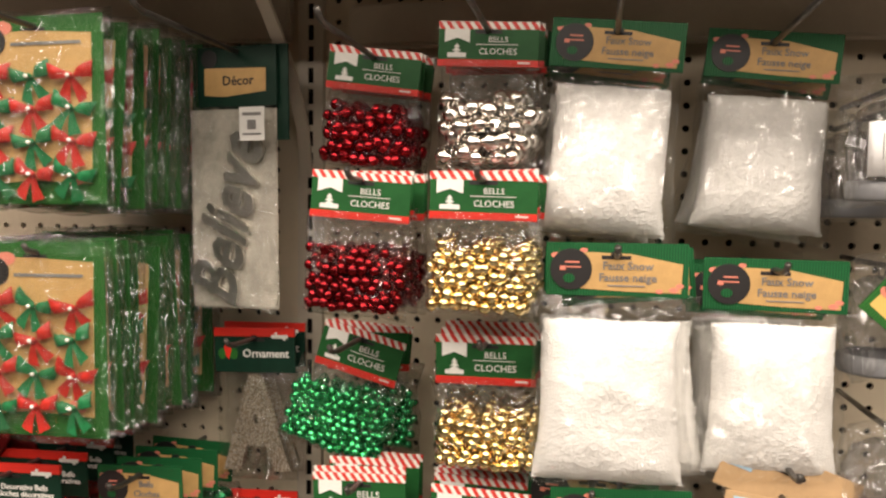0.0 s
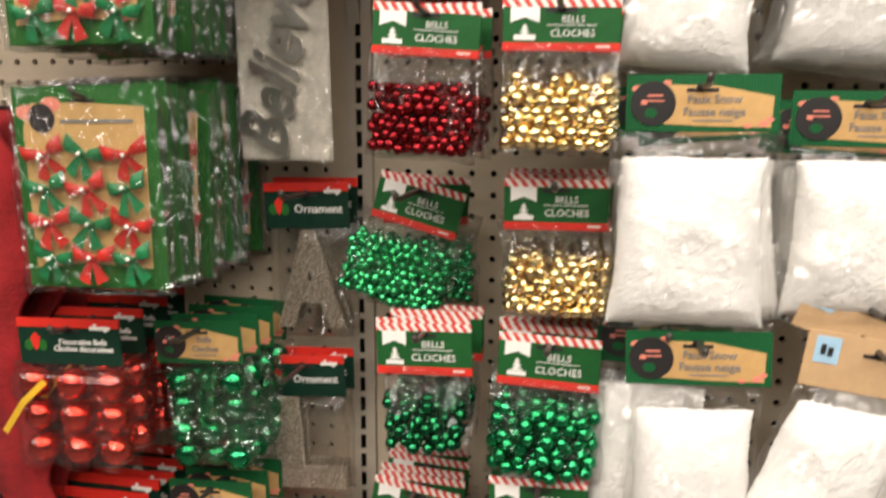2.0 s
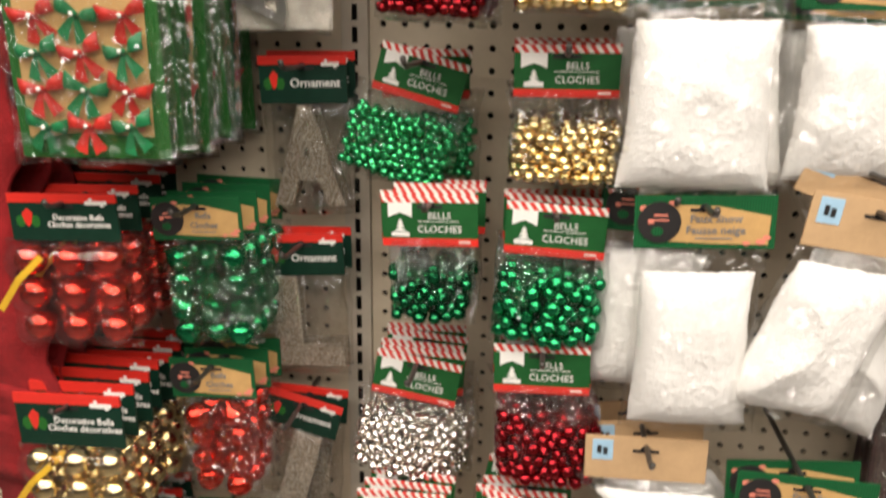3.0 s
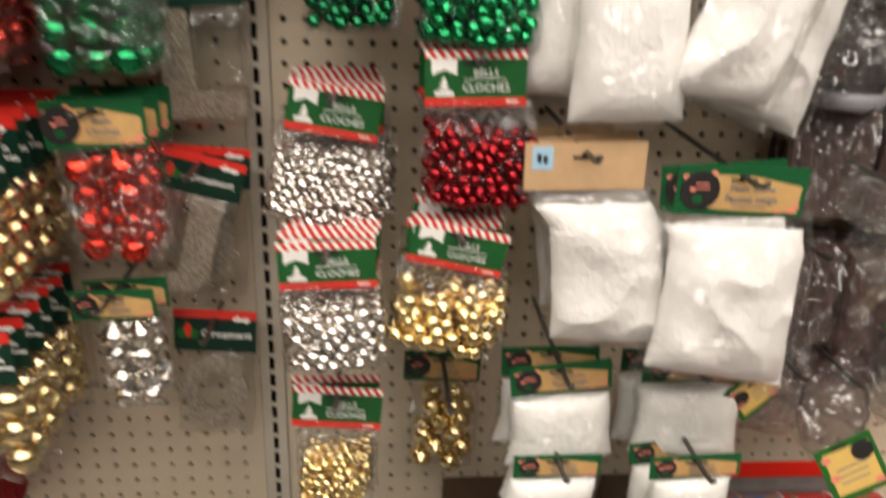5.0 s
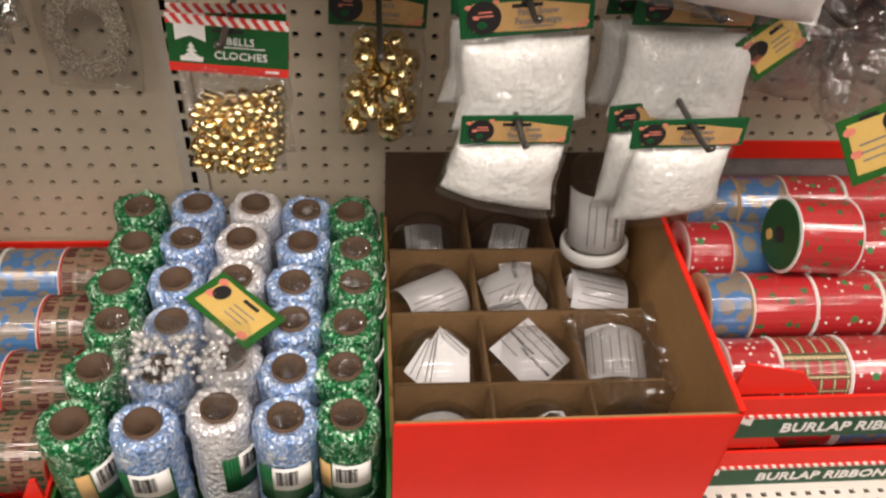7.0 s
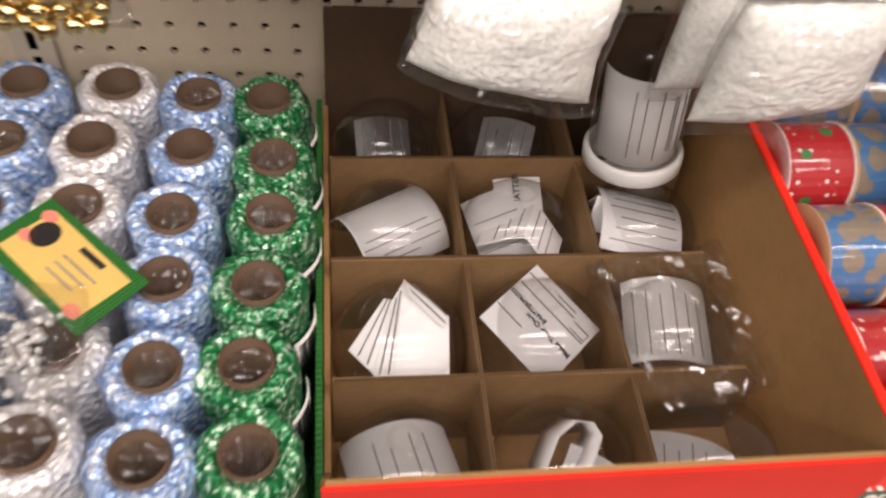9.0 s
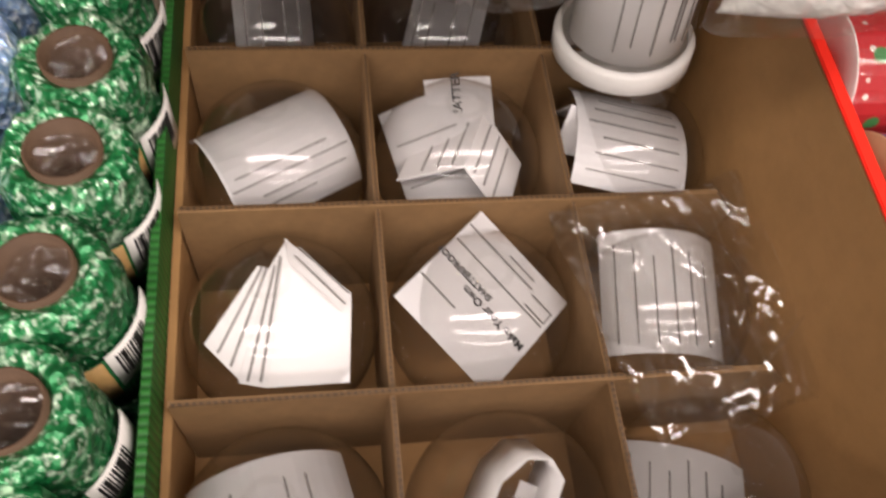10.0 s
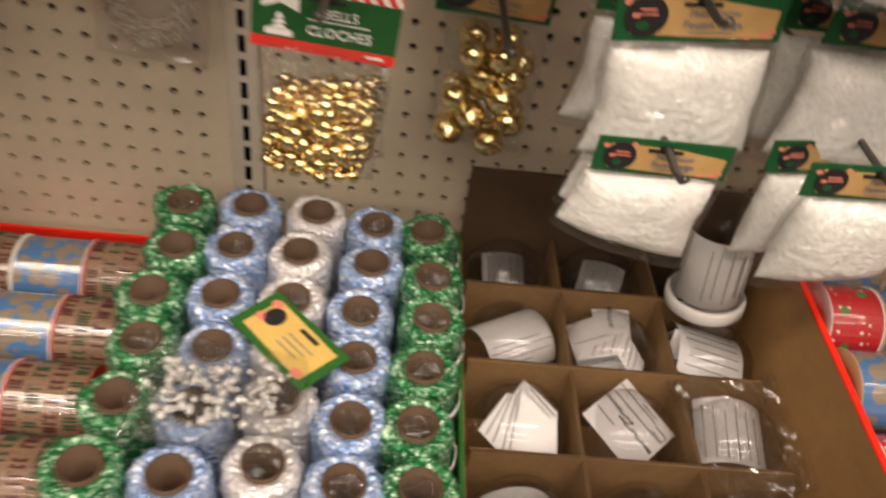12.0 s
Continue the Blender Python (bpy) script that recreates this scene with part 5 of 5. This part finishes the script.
FLAT = Matrix.Rotation(-math.pi / 2, 4, "X")
cols = [(CX0 + DXS[0]) / 2, sum(DXS) / 2, (DXS[1] + CX1) / 2 - .001]
rws = [(CY0 + DYS[0]) / 2, (DYS[0] + DYS[1]) / 2, (DYS[1] + DYS[2]) / 2, (DYS[2] + CY1) / 2]
BALLR = .0482
PRINT = [(-.032, .0225, .014, .0233), (-.032, .011, .030, .0118), (.016, .0135, .0295, .0142), (.0295, .0135, .0303, .0205), (.016, .0205, .0303, .0212), (-.006, .027, .012, .0274), (-.032, -.017, -.008, -.0162)]
for r, by in enumerate(rws):
    for c, bx in enumerate(cols):
        bz = DZ + .0145 + BALLR
        if (r, c) in ((0, 2),):
            continue
        t = thing("clear_ball_ornament", "clear plastic ball ornament holding a folded paper slip", "ball ornament", pose(bx, by, bz), group="clear ball ornaments in the carton")
        part("shell", ("open shell",), lambda bm: bmesh.ops.create_uvsphere(bm, u_segments=40, v_segments=24, radius=BALLR), SHELL, t, "thin clear plastic shell", smooth=True)
        part("rim", ("ballrim",), lambda bm: add_lathe(bm, [(.0075, 0), (.0095, .0012), (.0115, 0)], 20), CLEAR, t, m=pose(.004 * (c - 1), .006, BALLR - .0012, -6, 0, 0), smooth=True)
        if (r, c) == (2, 1):
            pp = part("paper_slip", ("slip_flat",), sheet_fn(.070, .066, .25), PAPER, t, "white paper with printed directions", m=pose(0, 0, .026, 17, 4, 44))
            part("printed_lines", ("slipl",), lines_fn(PRINT), GREYP, pp, m=pose(0, 0, .0007, 0, 0, -90))
            words("Make Your Own", .0062, BLACKP, pp, 0, 0, 0, m=pose(-.005, -.009, .0009, 0, 0, 90) @ FLAT)
            words("SHATTERPROOF", .0050, BLACKP, pp, 0, 0, 0, m=pose(.001, .0165, .0009, 0, 0, 90) @ FLAT)
        elif (r, c) == (2, 0):
            pp = part("paper_slip", ("slip_point",), lambda bm: [slab(bm, q) for q in ([(-.010, -.036, 0), (.028, -.036, 0), (.031, .006, .006), (0, .034, .012)], [(0, .0345, .0135), (.031, .0065, .0075), (.026, -.004, .0095), (.002, .020, .0155)], [(0, .034, .011), (-.010, -.036, -.001), (-.024, -.032, -.003), (-.008, .022, .007)], [(-.008, .022, .006), (-.023, -.031, -.004), (-.040, -.012, -.003), (-.014, .024, .005)])] and None, PAPER, t, "white paper folded to a point", m=pose(.004, 0, .020, 4, 0, 0))
            part("printed_lines", ("slipl5",), lambda bm: [slab(bm, [(a, b, za), (a + .0012, b, za), (d + .0012, e, ze), (d, e, ze)]) for a, b, za, d, e, ze in ((-.014, -.033, .0002, -.003, .026, .0112), (-.020, -.032, -.001, -.006, .022, .0092), (-.028, -.024, -.002, -.010, .022, .0072), (-.034, -.017, -.002, -.012, .023, .0068), (.006, .029, .0150, .029, .006, .0090), (.004, .024, .0160, .027, .000, .0100))] and None, GREYP, pp)
        elif (r, c) == (1, 1):
            pp = part("paper_slip", ("slip_tent",), fold_fn(.040, .058, 38), PAPER, t, "white paper folded to a point", m=pose(.006, -.004, .030, -20, 4, -24))
            for s in (-1, 1):
                part("printed_lines", ("slipfold", s), lambda bm: [add_box(bm, (s * (.008 + .009 * i) * math.cos(radians(38)), 0, -(.008 + .009 * i) * math.sin(radians(38)) + .0003), (.0009, .05, .0006), Matrix.Rotation(s * radians(38), 4, "Y")) for i in range(3)], GREYP, pp)
            p2 = part("paper_slip", ("slip_flat2",), sheet_fn(.046, .068, .5), PAPER, t, m=pose(-.016, -.004, .016, 12, -20, 10))
            part("printed_lines", ("slipl2",), lines_fn([(-.018, .010, .018, .0107), (-.018, -.004, .018, -.0033), (-.018, -.016, .018, -.0153)]), GREYP, p2, m=pose(0, 0, .0012))
            if (r, c) == (1, 1):
                p3 = part("paper_slip", ("slip_flat3",), sheet_fn(.040, .036, .7), PAPER, t, m=pose(.002, .020, .024, 30, 0, 4))
                words("SHATTER", .0072, BLACKP, p3, 0, 0, 0, m=pose(-.002, .006, .0012, 0, 0, 90) @ FLAT)
        elif (r, c) == (3, 1):
            part("paper_slip", ("slip_curl",), lambda bm: add_strip(bm, [(-.026, -.044, 0), (-.025, -.024, .002), (-.019, -.002, .005), (-.009, .016, .008), (.004, .025, .009), (.015, .024, .009), (.019, .015, .008), (.013, .003, .006), (.004, -.010, .004), (-.001, -.026, .002), (.002, -.040, 0)], .034, (.10, -.50, .86), .0002), PAPER, t, "white paper slip rolled into a curl", m=pose(0, 0, .014), smooth=True)
            part("paper_slip", ("slip_tail",), sheet_fn(.045, .042, .9), PAPER, t, m=pose(.016, -.016, .010, 10, 18, -25))
        elif c == 2:
            bend = (1.5, 1.5, 2.0, 1.2)[r]
            pp = part("paper_slip", ("slip_wide", r), sheet_fn(.078, .066, bend), PAPER, t, "white paper slip bent along the shell", m=pose(-.004, -.004, .034 if r < 3 else -.012, 8 if r < 3 else -6, 4, (14, 80, -6, -16)[r]))
            part("printed_lines", ("slipl3", r), bent_lines(.078, bend, [(-.030 + .010 * i, -.028, .026 - .004 * (i % 3)) for i in range(6)]), GREYP, pp)
            if r == 1:
                part("paper_slip", ("slip_tent2",), fold_fn(.030, .040, 62), PAPER, t, m=pose(-.018, .008, .034, 10, 0, 80))
        else:
            wide, tall, bend, up = ((.052, .056, 1.5, .012), (.088, .072, 2.7, .032), (.07, .06, 1.5, .02), (.084, .070, 1.9, .026))[r]
            pp = part("paper_slip", ("slip_roll", r), sheet_fn(wide, tall, bend), PAPER, t, "white paper slip bent along the shell", m=pose(0, -.003, up, 26 if r == 0 else -8 if r == 3 else 0, 5 - 10 * c, -62 if r == 1 else (6, -20)[c] if r == 0 else 12))
            part("printed_lines", ("slipl4", r), bent_lines(wide, bend, [(.012, -.030, .024), (.018, -.034, .034), (.026, -.020, .030), (.032, -.034, .010)] if r == 1 else [(-.018, -.024, .024), (-.008, -.024, .016), (.006, -.024, .024), (.016, -.008, .024)]), GREYP, pp)
# loose film of a torn bag over the last cells
t = thing("plastic_sleeve", "torn clear plastic sleeve lying in the carton", "plastic sleeve", pose(.535, -.268, .487, -8, 4, 12))
part("film", ("open sleeve",), lambda bm: add_pillow(bm, .118, .06, -.07, .020, 14, 14, .006, 17, 3, 0, 0), FILMS, t, m=pose(0, 0, 0, -84, 0, 0), smooth=True)
part("welded_edge", ("weld",), lambda bm: add_tube(bm, [(-.03, -.062, .004), (.01, -.045, .006), (.055, -.022, .008)], .0008, 5), FILMH, t, smooth=True)

# clear jar with a white lid standing upside down
t = thing("lidded_jar", "clear plastic jar with a paper label and white lid", "jar", pose(.527, -.112, .486, -7, -5, 0))
part("jar_body", ("open jarbody",), lambda bm: add_lathe(bm, [(.037, .012), (.0375, .05), (.036, .10), (.030, .118), (.018, .122), (.001, .122)], 30), CLEAR, t, "clear plastic body", smooth=True)
part("lid", ("jarlid",), lambda bm: add_lathe(bm, [(.001, -.001), (.038, -.001), (.0405, .001), (.0405, .012), (.0385, .014), (.036, .014)], 30), LIDW, t, "white screw lid", smooth=True)
part("paper_insert", ("jarpaper",), lambda bm: add_strip(bm, [(.0335 * math.sin(a), -.0335 * math.cos(a), .055) for a in [-1.5 + 3.0 * i / 16 for i in range(17)]], .078, (0, 0, 1), .0002), PAPER, t, "white printed paper insert", smooth=True)
part("printed_lines", ("jarlines",), lambda bm: [add_box(bm, (.0342 * math.sin(a), -.0342 * math.cos(a), .055), (.0008, .0006, hh), Matrix.Rotation(a, 4, "Z")) for a, hh in ((-.5, .06), (-.25, .05), (.1, .062), (.42, .05), (.5, .05), (.75, .06))], GREYP, t)


# ---- ribbon spools ----
def spool(x, y, z, mat, label, R=.036, W=.066, m=None, rim=WHITEP, badge=False):
    t = thing("ribbon_spool", label, "ribbon spool", Matrix.Translation((x, y, z)) @ (m or Matrix()), group="ribbon spools on the shelf")
    ry = Matrix.Rotation(math.pi / 2, 4, "Y")
    part("ribbon", ("spoolrib", R, W), lambda bm: add_lathe(bm, [(.012, -W / 2 + .002), (R - .0008, -W / 2 + .001), (R - .0008, W / 2 - .001), (.012, W / 2 - .002)], 34, ry), mat, t, "wound printed ribbon", smooth=False)
    for s in (-1, 1):
        part("flange", ("spoolend", R, W, s), lambda bm: add_lathe(bm, [(.010, s * W / 2 - .0005), (R, s * W / 2 - .0005), (R + .0007, s * W / 2), (R, s * W / 2 + .0004), (.010, s * W / 2 + .0005)], 34, ry, closed=True), rim, t, "thin card flange", smooth=True)
    part("clear_wrap", ("open spoolfilm", R, W), lambda bm: add_lathe(bm, [(R - .0002, -W / 2 + .001), (R + .0003, 0), (R - .0002, W / 2 - .001)], 34, ry), CLEAR, t, "clear wrap", smooth=True)
    if mat in (RB_KRAFT, RB_KRAFTG):
        for row in range(4):
            part("print_row", ("spoolprint", R, W, row), print_fn(R, W, row), INKG if (row % 2) == (mat == RB_KRAFT) else INKR, t, kind="stuff")
    if badge:
        part("end_label", ("spoolbadge", R), lambda bm: add_prism(bm, disc_pts(0, 0, R * .93, 26), -.0006, .0006), GREEN, t, "green end label", m=pose(-W / 2 - .002, 0, 0, 0, 0, -90))
        part("hub_hole", ("spoolhub",), lambda bm: add_prism(bm, disc_pts(0, 0, .009, 16), -.0012, 0), BLACKP, t, m=pose(-W / 2 - .0022, 0, 0, 0, 0, -90))
        part("price_dot", ("spooldot",), lambda bm: add_prism(bm, disc_pts(-.010, -.018, .006, 12), -.0014, 0), YELLOW, t, m=pose(-W / 2 - .0022, 0, 0, 0, 0, -90))
    return t


def print_fn(R, W, row):
    """Blocks of unreadable print round a ribbon, one row of words."""
    def fn(bm):
        r2 = random.Random(row + 40)
        x = -W / 2 + W * (row + .5) / 4
        a = 0.0
        while a < 6.1:
            step = r2.choice((.085, .12, .15))
            for dx, wd, da in r2.choice((((0, .011, 0), (-.0045, .002, .07)), ((-.004, .003, .03), (.004, .003, .03), (0, .011, 0)), ((0, .011, 0), (0, .011, .075)))):
                b = a + da
                add_box(bm, (x + dx, (R + .0001) * math.sin(b), (R + .0001) * math.cos(b)), (wd, .0017, .0007), Matrix.Rotation(-b, 4, "X"))
            a += step + .06 + (.14 if r2.random() < .25 else 0)
    return fn


def tier(name, x0, x1, y0, y1, z, h, label, face, face_x=.145, tall=False):
    t = thing(name, label, "display tray", Matrix())
    part("tray", (name, x0, z), lambda bm: tray_wall(bm, x0, y1, x1, y0, z, z + h), REDC, t, "red cardboard tray")
    part("green_band", (name + "b", x0, z), lambda bm: add_box(bm, ((x0 + x1) / 2, y0 - .0022, z + h * .26), (x1 - x0 + .002, .0016, h * .52)), BANDG, t, "dark green printed band")
    part("striped_edge", (name + "s", x0, z), lambda bm: add_box(bm, ((x0 + x1) / 2, y0 - .0024, z + h * .55), (x1 - x0 + .002, .0020, h * .07)), CANDY, t)
    part("flap", (name + "f", x0, z), lambda bm: add_prism(bm, [(x1, z + h), (x1 - .020, z + h), (x1 - .006, z + h + .030), (x1, z + h + .032)] if tall else [(x0, z + h), (x0 + .085, z + h), (x0 + .06, z + h + .03), (x0, z + h + .045)], y0 + .004, y0 + .0065), REDC, t, "raised red corner flap")
    part("white_banner", (name + "w", x0, z), lambda bm: [add_prism(bm, [(x0 + .002, z + h * .52), (x0 + .028, z + h * .52), (x0 + .028, z + h * .34), (x0 + .015, z + h * .42), (x0 + .002, z + h * .34)], y0 - .0034, y0 - .002), add_prism(bm, [(x0 + .004, z + h * .05), (x0 + .016, z + h * .05), (x0 + .010, z + h * .28)], y0 - .0034, y0 - .002)] and None, WHITEP, t, "white banner and tree emblem")
    if face:
        words(face, h * .33, WHITEP, t, x0 + face_x, y0 - .0036, z + h * .25, .02)
    return t


RX0, RX1 = .592, .905
tier("ribbon_tray", RX0, RX1, -.371, -.040, DZ, .060, "red and green burlap ribbon tray on the deck", "BURLAP RIBBON")
tier("ribbon_tray", RX0 + .006, RX1, -.372, -.040, DZ + .090, .062, "red and green burlap ribbon tray stacked on top", "BURLAP RIBBON", .136)
tb = thing("tray_support", "red card corner posts between the stacked ribbon trays", "tray support", Matrix())
for px, py in ((RX0 + .012, -.355), (RX1 - .012, -.355), (RX0 + .012, -.06), (RX1 - .012, -.06)):
    part("post", ("post",), lambda bm: add_box(bm, (0, 0, 0), (.012, .012, .086)), REDC, tb, m=pose(px, py, DZ + .047))
part("back_panel", ("rback",), lambda bm: add_box(bm, ((RX0 + RX1) / 2, -.034, DZ + .102), (RX1 - RX0, .004, .200)), GREYP, tb, "grey back panel")
part("red_edge", ("rbacke",), lambda bm: add_box(bm, ((RX0 + RX1) / 2, -.037, DZ + .198), (RX1 - RX0, .004, .024)), REDC, tb, "red upper edge")
for k in range(4):
    spool(RX0 + .05 + k * .073, -.315, DZ + .042, (RB_BLUE, RB_REDP, RB_BLUE, RB_REDD)[k], "printed ribbon spool in the lower tray", R=.034)
SP = "clear-wrapped spool of {} burlap ribbon"
base = DZ + .094
LAY = [(-.327, .038, .602, [(RB_REDD, "red snow-dotted", .050), (RB_PLAID, "red plaid", .068), (RB_RED, "red snowflake", .070), (RB_REDP, "red holly", .070)]),
       (-.250, .054, .602, [(RB_BLUE, "blue starred", .044), (RB_REDP, "red holly", .066), (RB_RED, "red snowflake", .070), (RB_PLAID, "red plaid", .070)]),
       (-.172, .058, .602, [(RB_RED, "red snow-dotted", .050), (RB_BLUE, "blue starred", .056), (RB_REDP, "red holly", .070), (RB_RED, "red snowflake", .070)]),
       (-.096, .064, .622, [(RB_BLUE, "blue starred", .060), (RB_BLUE, "blue starred", .056), (RB_RED, "red snowflake", .070), (RB_REDP, "red holly", .070)])]
for yy, zz, edge, mats in LAY:
    for k, (mt, nm, wide) in enumerate(mats):
        spool(edge + wide / 2, yy, base + zz, mt, SP.format(nm), W=wide, rim=TAN if mt == RB_BLUE else WHITEP, m=Matrix.Rotation(radians(rng.uniform(0, 360)), 4, "X"))
        edge += wide + .0022
spool(.718, -.214, base + .121, RB_REDP, "large loose spool of red holly ribbon on the pile", R=.040, W=.066, m=pose(0, 0, 0, 20, 3, -1), badge=True)

# ribbon spools on the other side of the mesh rolls
LX0, LX1 = -.215, -.043
t = tier("ribbon_tray", LX0, LX1, -.402, -.045, DZ, .062, "red and green ribbon tray beside the mesh rolls", "", tall=True)
lb = thing("display_board", "red and white back board of the ribbon tray", "display board", Matrix())
part("back_panel", ("lback",), lambda bm: add_box(bm, (-.245, -.034, DZ + .018), (.40, .004, .034)), WHITEP, lb)
part("red_edge", ("lbacke",), lambda bm: add_box(bm, (-.245, -.037, DZ + .044), (.40, .005, .020)), REDC, lb, "red upper edge")
for r, yy in enumerate((-.095, -.178, -.262, -.342)):
    for k, (mt, nm) in enumerate(((RB_KRAFT, "lettered kraft"), (RB_BLUE, "blue starred"), (RB_KRAFTG, "green kraft"))):
        if r % 2 and k < 2:
            mt, nm = ((RB_KRAFT, "lettered kraft"), (RB_BLUE, "blue starred"))[k]
        spool(-.066 - k * .068 - .012 * (r > 1), yy, DZ + .046 + .004 * r, mt, SP.format(nm), R=.0385, W=.066, rim=REDP if k == 0 else WHITEP, m=Matrix.Rotation(radians(90 * r + 40 * k), 4, "X"))


# ---- clear plastic fillable ornaments on the far hooks ----
def fill_jar(x, y, z, R, H, seed, tilt=0, label_side=True, lid=LIDG):
    t = thing("fillable_ornament", "clear plastic fillable ornament with a grey lid and white label", "ornament", pose(x, y, z, 0, tilt, 15 * seed), group="fillable ornaments on hooks")
    part("body", ("open fjar", R, H), lambda bm: add_lathe(bm, [(.001, H), (R * .35, H * .99), (R * .8, H * .88), (R, H * .65), (R * 1.0, H * .35), (R * .92, .012), (R * .9, .008)], 26), JARP, t, "clear plastic body", smooth=True)
    part("lid", ("fjarlid", R), lambda bm: add_lathe(bm, [(.001, -.006), (R * .95, -.006), (R, -.003), (R, .010), (R * .92, .012)], 26), lid, t, "flat grey lid", smooth=True)
    part("loop", ("fjarloop",), lambda bm: add_tube(bm, [(.006 * math.cos(a), 0, H + .004 + .008 * math.sin(a)) for a in [2 * math.pi * i / 12 for i in range(13)]], .0008, 5), WIRE, t)
    part("clear_bag", ("open fjarbag", R, H), lambda bm: add_pillow(bm, R * 2.5, H + .02, -.012, R * 2.1, 18, 18, .005, seed, 2.6, 0, 0, facet=.006), FILMC, t, "crinkled clear outer bag", smooth=True)
    if label_side:
        lb = part("paper_label", ("fjarlabel", R), lambda bm: add_strip(bm, [(R * 1.15 * math.sin(a), -R * 1.15 * math.cos(a), H * .45) for a in [-.75 + 1.5 * i / 10 for i in range(11)]], H * .55, (0, 0, 1), .0003), PAPER, t, "white barcode label", smooth=True)
        part("barcode", ("fjarcode", R), lambda bm: [add_box(bm, (R * 1.17 * math.sin(a), -R * 1.17 * math.cos(a), H * .48), (.0007 * (1 + i % 3), .0005, H * .26), Matrix.Rotation(a, 4, "Z")) for i, a in enumerate([-.45 + .07 * k for k in range(11)])], GREYP, lb)
    hook(x, z + H + .008, max(.2, -y + .04))


fill_jar(.645, -.160, 1.622, .036, .085, 0)
fill_jar(.640, -.060, 1.605, .036, .080, 2, label_side=False)
fill_jar(.735, -.140, 1.610, .036, .085, 0)
fill_jar(.652, -.130, 1.462, .036, .085, 3, label_side=False)
fill_jar(.740, -.150, 1.445, .036, .085, 1)
fill_jar(.655, -.160, 1.320, .038, .080, 2, lid=LIDW)
fill_jar(.745, -.140, 1.275, .038, .090, 0)
fill_jar(.690, -.120, 1.130, .038, .090, 1, label_side=False)
fill_jar(.672, -.130, .735, .036, .075, 1, label_side=False, lid=CLEAR)
fill_jar(.742, -.150, .715, .040, .085, 3, label_side=False, lid=CLEAR)
fill_jar(.830, -.150, .760, .042, .095, 2, label_side=False, lid=CLEAR)


def clear_pack(x, y, z, w, h, seed):
    """A clear moulded pack on a dark card."""
    t = thing("ornament_pack", "clear moulded ornament pack on a dark mauve card", "ornament pack", pose(x, y, z, 0, 4 - 3 * (seed % 3), 0), group="ornament packs on hooks")
    part("backing_card", ("packcard", w, h), lambda bm: add_box(bm, (0, .012, 0), (w, .0024, h), bev=.0008), MAUVE, t, "dark mauve card")
    part("moulded_case", ("open packcase", w, seed % 3), lambda bm: add_pillow(bm, w * .96, h * .46, -h * .46, .05, 20, 20, .006, seed % 3, 4, 0, 0, facet=.012), FILMC, t, "clear moulded case", smooth=True)
    for k in range(3):
        part("blister", ("open packdome", w), lambda bm: bmesh.ops.create_uvsphere(bm, u_segments=18, v_segments=12, radius=w * .21), CLEAR, t, m=pose((k - 1) * w * .28, -.006, h * (.18 if k % 2 else -.16)), smooth=True)
    for j in range(2):
        copy_thing(t, pose(x + .006 * (j + 1), y + .034 * (j + 1), z - .004 * j, 0, 3 * j - 2, 0))
    hook(x, z + h * .47, -y + .05)


for n, (px, pz) in enumerate(((.690, 1.215), (.800, 1.200), (.695, 1.055), (.805, 1.040), (.690, .890), (.800, .880), (.910, .900))):
    clear_pack(px, -.115, pz, .100, .135, n)
for n, (px, pz) in enumerate(((.702, .800), (.808, .792), (.915, .800))):
    clear_pack(px, -.078, pz, .096, .105, n)
tag(.748, -.205, .710, pose(0, 0, 0, -12, -30, 0), .070, .076, "green and yellow square hang tag on a clear ornament", side=1)
tag(.628, -.165, .790, pose(0, 0, 0, 0, -40, 10), .060, .055, "green and yellow square hang tag half behind a snow pouch")
tag(.655, -.185, 1.527, pose(0, 0, 0, 0, 40, 0), .055, .055, "green hang tag on a clear ornament")
tag(.800, -.185, .880, pose(0, 0, 0, -5, -35, 0), .065, .065, "dark green and yellow hang tag on a bag")


# ---- white tulle bows ----
def tulle(bm):
    for s in (-1, 1):
        add_strip(bm, [(0, 0, 0), (s * .03, -.02, .028), (s * .062, -.022, .03), (s * .07, -.01, .0), (s * .04, 0, -.012), (0, 0, 0)], .045, (.1, 1, .2), .0003)
        add_strip(bm, [(0, -.004, 0), (s * .018, -.012, -.03), (s * .034, -.01, -.07)], .03, (1, .3, 0), .0003)
    add_ball(bm, (0, -.006, 0), .010, 2)


for bx, by, bz, sd in ((.715, -.215, 1.045, 1), (.735, -.215, .985, 2)):
    t = thing("tulle_bow", "white sheer tulle bow hanging among clear bags", "bow", pose(bx, by, bz, 0, 15 * sd - 20, 0), group="tulle bows")
    part("tulle", ("tulle",), tulle, FILMH, t, smooth=True)
    hook(bx, bz + .012, .24)
